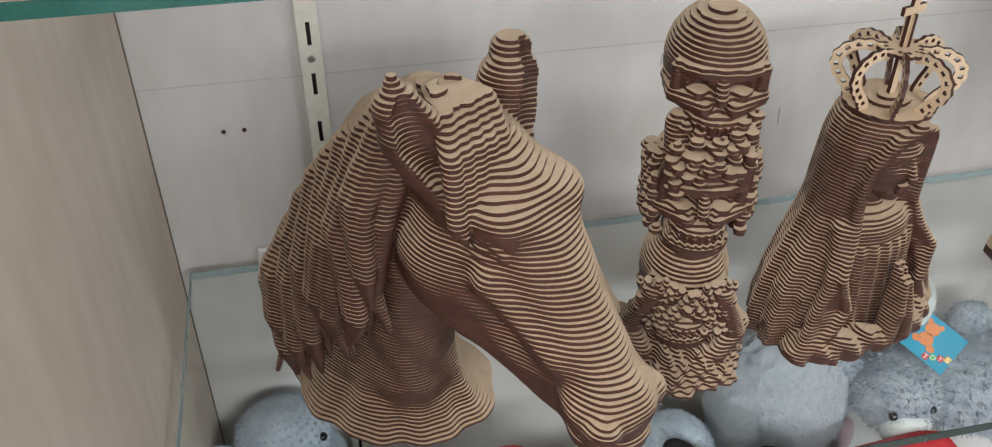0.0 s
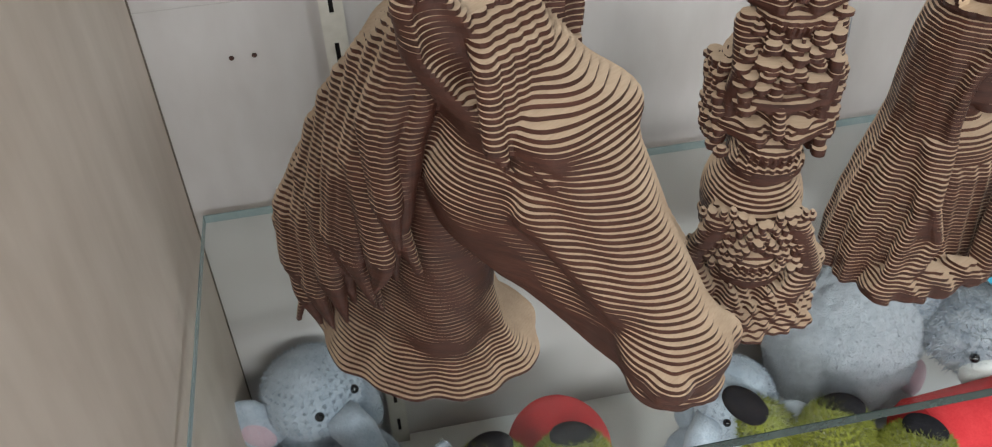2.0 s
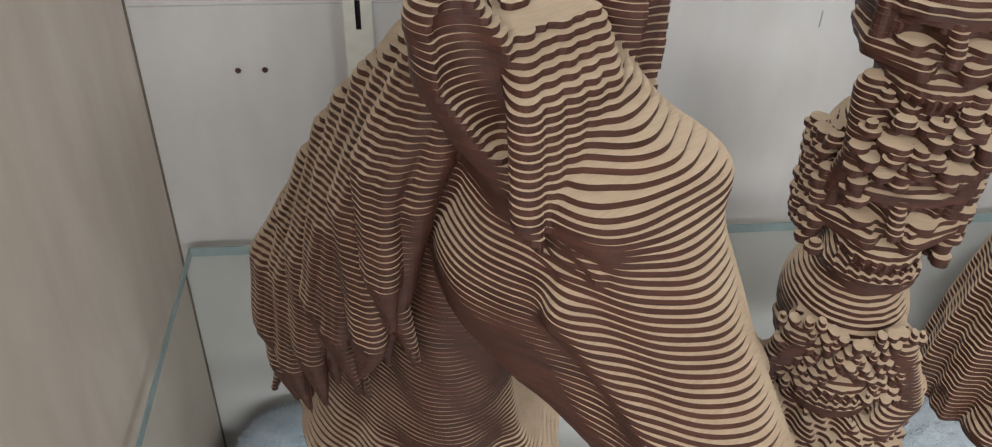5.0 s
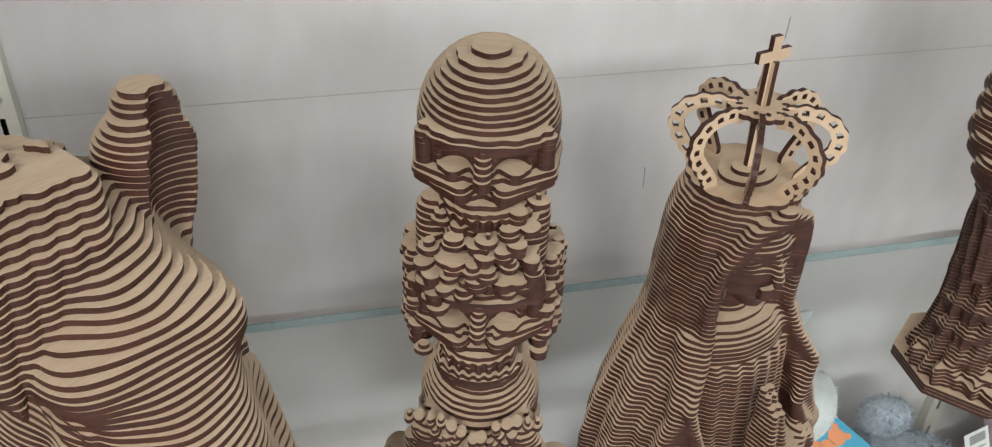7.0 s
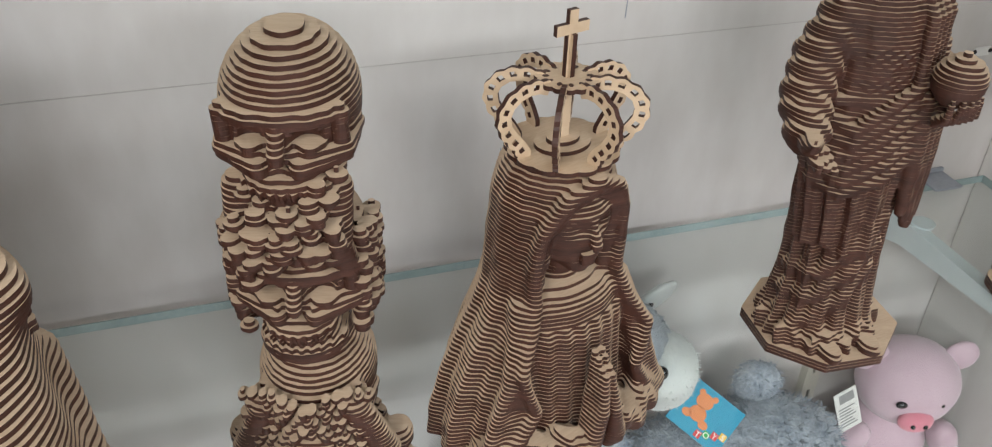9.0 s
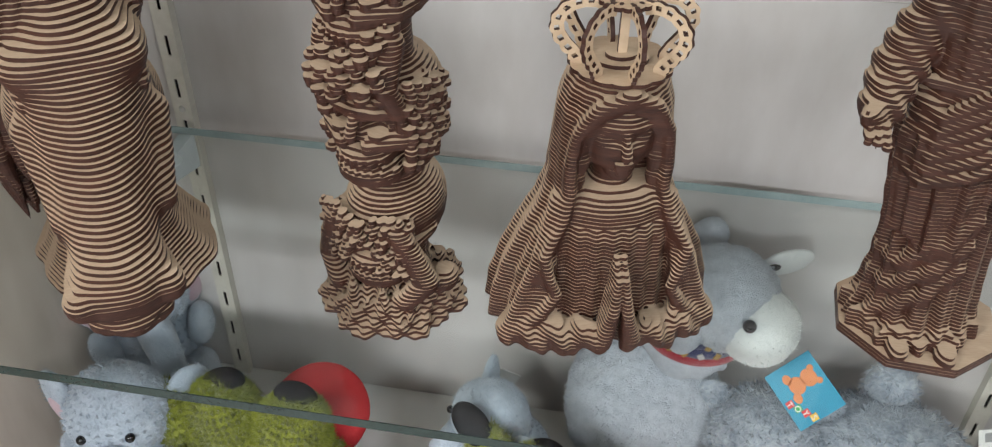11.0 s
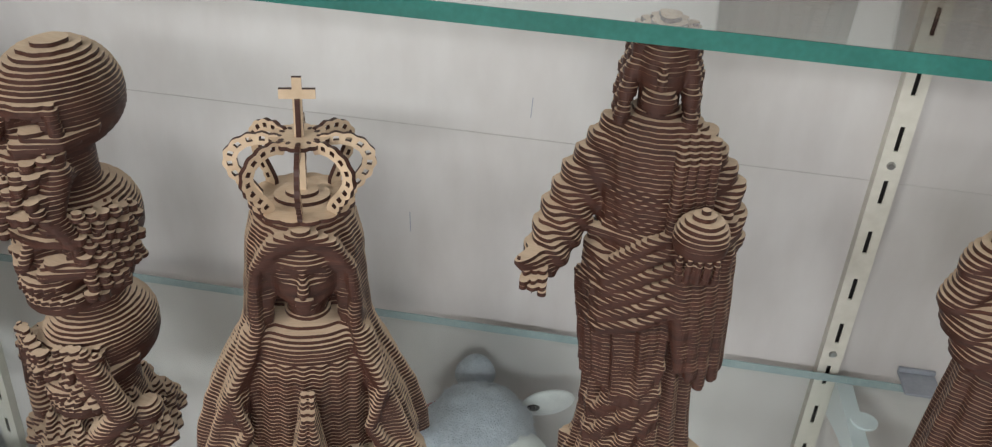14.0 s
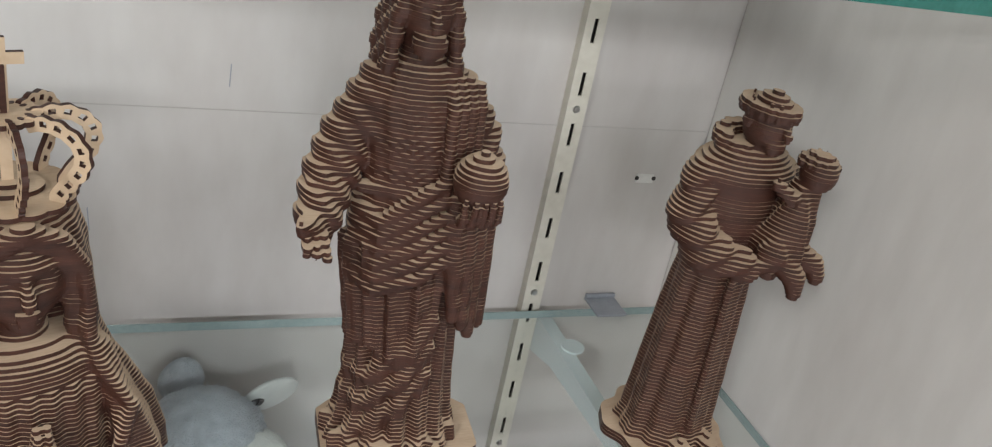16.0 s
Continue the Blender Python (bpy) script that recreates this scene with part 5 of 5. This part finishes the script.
def green_toy(m, label, seed):
    root = toy("plush_frog", m, label, "soft toy", "green plush toys")
    soft("body", root, P_GREEN, [((0, 0.0, 0.070), (0.085, 0.070, 0.074), (0, 0, 0)), ((-0.05, -0.04, 0.075), (0.045, 0.042, 0.046), (0, 0, 0)), ((0.05, -0.045, 0.070), (0.046, 0.042, 0.046), (0, 0, 0))], fur=36000, length=0.0065, width=0.0006, seed=seed, lump=0.004, freq=22, droop=0.15)
    for k in (-1, 1):
        top = soft("head_bump", root, P_GREEN, [((k * 0.033, 0.008, 0.146), (0.034, 0.034, 0.048), (0, k * 10, 0))], fur=13000, length=0.0065, width=0.0006, seed=seed + k + 2, lump=0.003, droop=0.1)
        soft("eye_patch", top, P_BLACK, [((k * 0.036, 0.020, 0.186), (0.021, 0.016, 0.013), (-20, k * 14, 0))], "black felt eye", lump=0.0005)
        soft("paw", root, P_GREEN, [((k * 0.085, -0.055, 0.045), (0.032, 0.038, 0.036), (0, 0, k * -20))], fur=3000, length=0.009, width=0.0007, seed=seed + k + 5, lump=0.003)
    arm = soft("arm", root, P_GREEN, [((-0.085, 0.01, 0.120), (0.026, 0.026, 0.055), (0, -32, 0))], fur=3500, length=0.008, width=0.0007, seed=seed + 9, lump=0.003)
    soft("hand_pad", arm, P_BLACK, [((-0.118, 0.006, 0.168), (0.026, 0.016, 0.014), (0, 30, 0))], "black felt hand", lump=0.0005)
    return root


green_toy(pose(0.136, -0.198, LOW + 0.002, 0, 0, -4) @ Matrix.Diagonal((1.06, 1.0, 0.95, 1)), "moss green shaggy plush frog with black eyes", 51)
green_toy(pose(0.442, -0.242, LOW + 0.002, 0, 0, -34) @ Matrix.Diagonal((1.0, 1.0, 0.95, 1)), "moss green shaggy plush frog beside the grey elephant", 61)


def cushion(m, label):
    root = toy("red_cushion", m, label, "cushion", "red round cushions")
    soft("cover", root, P_RED, [((0, 0, 0), (0.058, 0.058, 0.016), (0, 0, 0))], lump=0.001, seg=40)
    soft("spot", root, P_BLACK, [((0.0, -0.022, 0.0135), (0.020, 0.013, 0.0035), (-12, 0, 0))], "black oval spot", lump=0.0002)
    return root


cushion(pose(0.176, -0.135, LOW + 0.102, 30, 6, 0) @ Matrix.Scale(0.92, 4), "round red felt cushion with a black spot")
cushion(pose(0.262, -0.262, LOW + 0.100, 40, -8, 0), "round red felt cushion leaning on the green frog")

roll = toy("red_bolster", pose(0.575, -0.205, LOW + 0.114, 0, 0, 4), "red felt bolster cushion lying on the toys", "cushion")
bm = bmesh.new()
tube(bm, [(-0.075, 0, 0), (-0.072, 0, 0), (-0.060, 0, 0), (0.05, 0, 0), (0.068, 0, 0), (0.072, 0, 0)], [0.022, 0.032, 0.037, 0.037, 0.033, 0.022], 32)
part("cover", bm, P_RED, roll, "", True)
bm = bmesh.new()
tube(bm, [(-0.0615, 0, 0), (-0.0595, 0, 0), (-0.0575, 0, 0)], [0.0368, 0.0378, 0.0368], 32)
part("seam", bm, P_RED, roll, "", True)

pony = toy("plush_pony", pose(0.545, -0.315, LOW), "white and lilac plush pony lying on the shelf")
soft("body", pony, P_WHITE, [((0, 0, 0.055), (0.078, 0.046, 0.055), (0, 0, 0))], fur=1500, length=0.004, seed=71)
soft("mane", pony, P_LILAC, [((-0.05, -0.01, 0.105), (0.034, 0.030, 0.030), (0, 20, 0)), ((-0.015, 0.0, 0.108), (0.030, 0.028, 0.024), (0, 0, 0))], "lilac mane", fur=1200, length=0.006, seed=72)
soft("leg", pony, P_PALEPINK, [((-0.105, 0.03, 0.125), (0.020, 0.050, 0.022), (20, 0, 30))], "pale pink leg", lump=0.001)

# ---- wooden pieces on the upper shelf ----
def slab_sculpture(x, y, seed, w, h):
    def f(X, Y, z):
        r = w * (1 - 0.35 * z / h) + 0.004 * folds(X, Y, 0, 0, 5, seed + z * 12) + 0.002 * folds(X, Y, 0, 0, 13, z * 40)
        return np.sqrt(X ** 2 + (Y * 1.2) ** 2) - r
    ob = sliced("small_sculpture", f, (-w - 0.02, w + 0.02, -w - 0.02, w + 0.02), 0.0, h, SHEET, 0.003)
    ob.matrix_basis = pose(x, y, HIGH + 0.0085)
    return tagged(ob, "layered plywood sculpture with dark edges on the upper glass", "sculpture", "sculptures on the upper shelf")


slab_sculpture(0.727, -0.205, 1.0, 0.034, 0.16)
slab_sculpture(0.83, -0.205, 2.0, 0.046, 0.2)
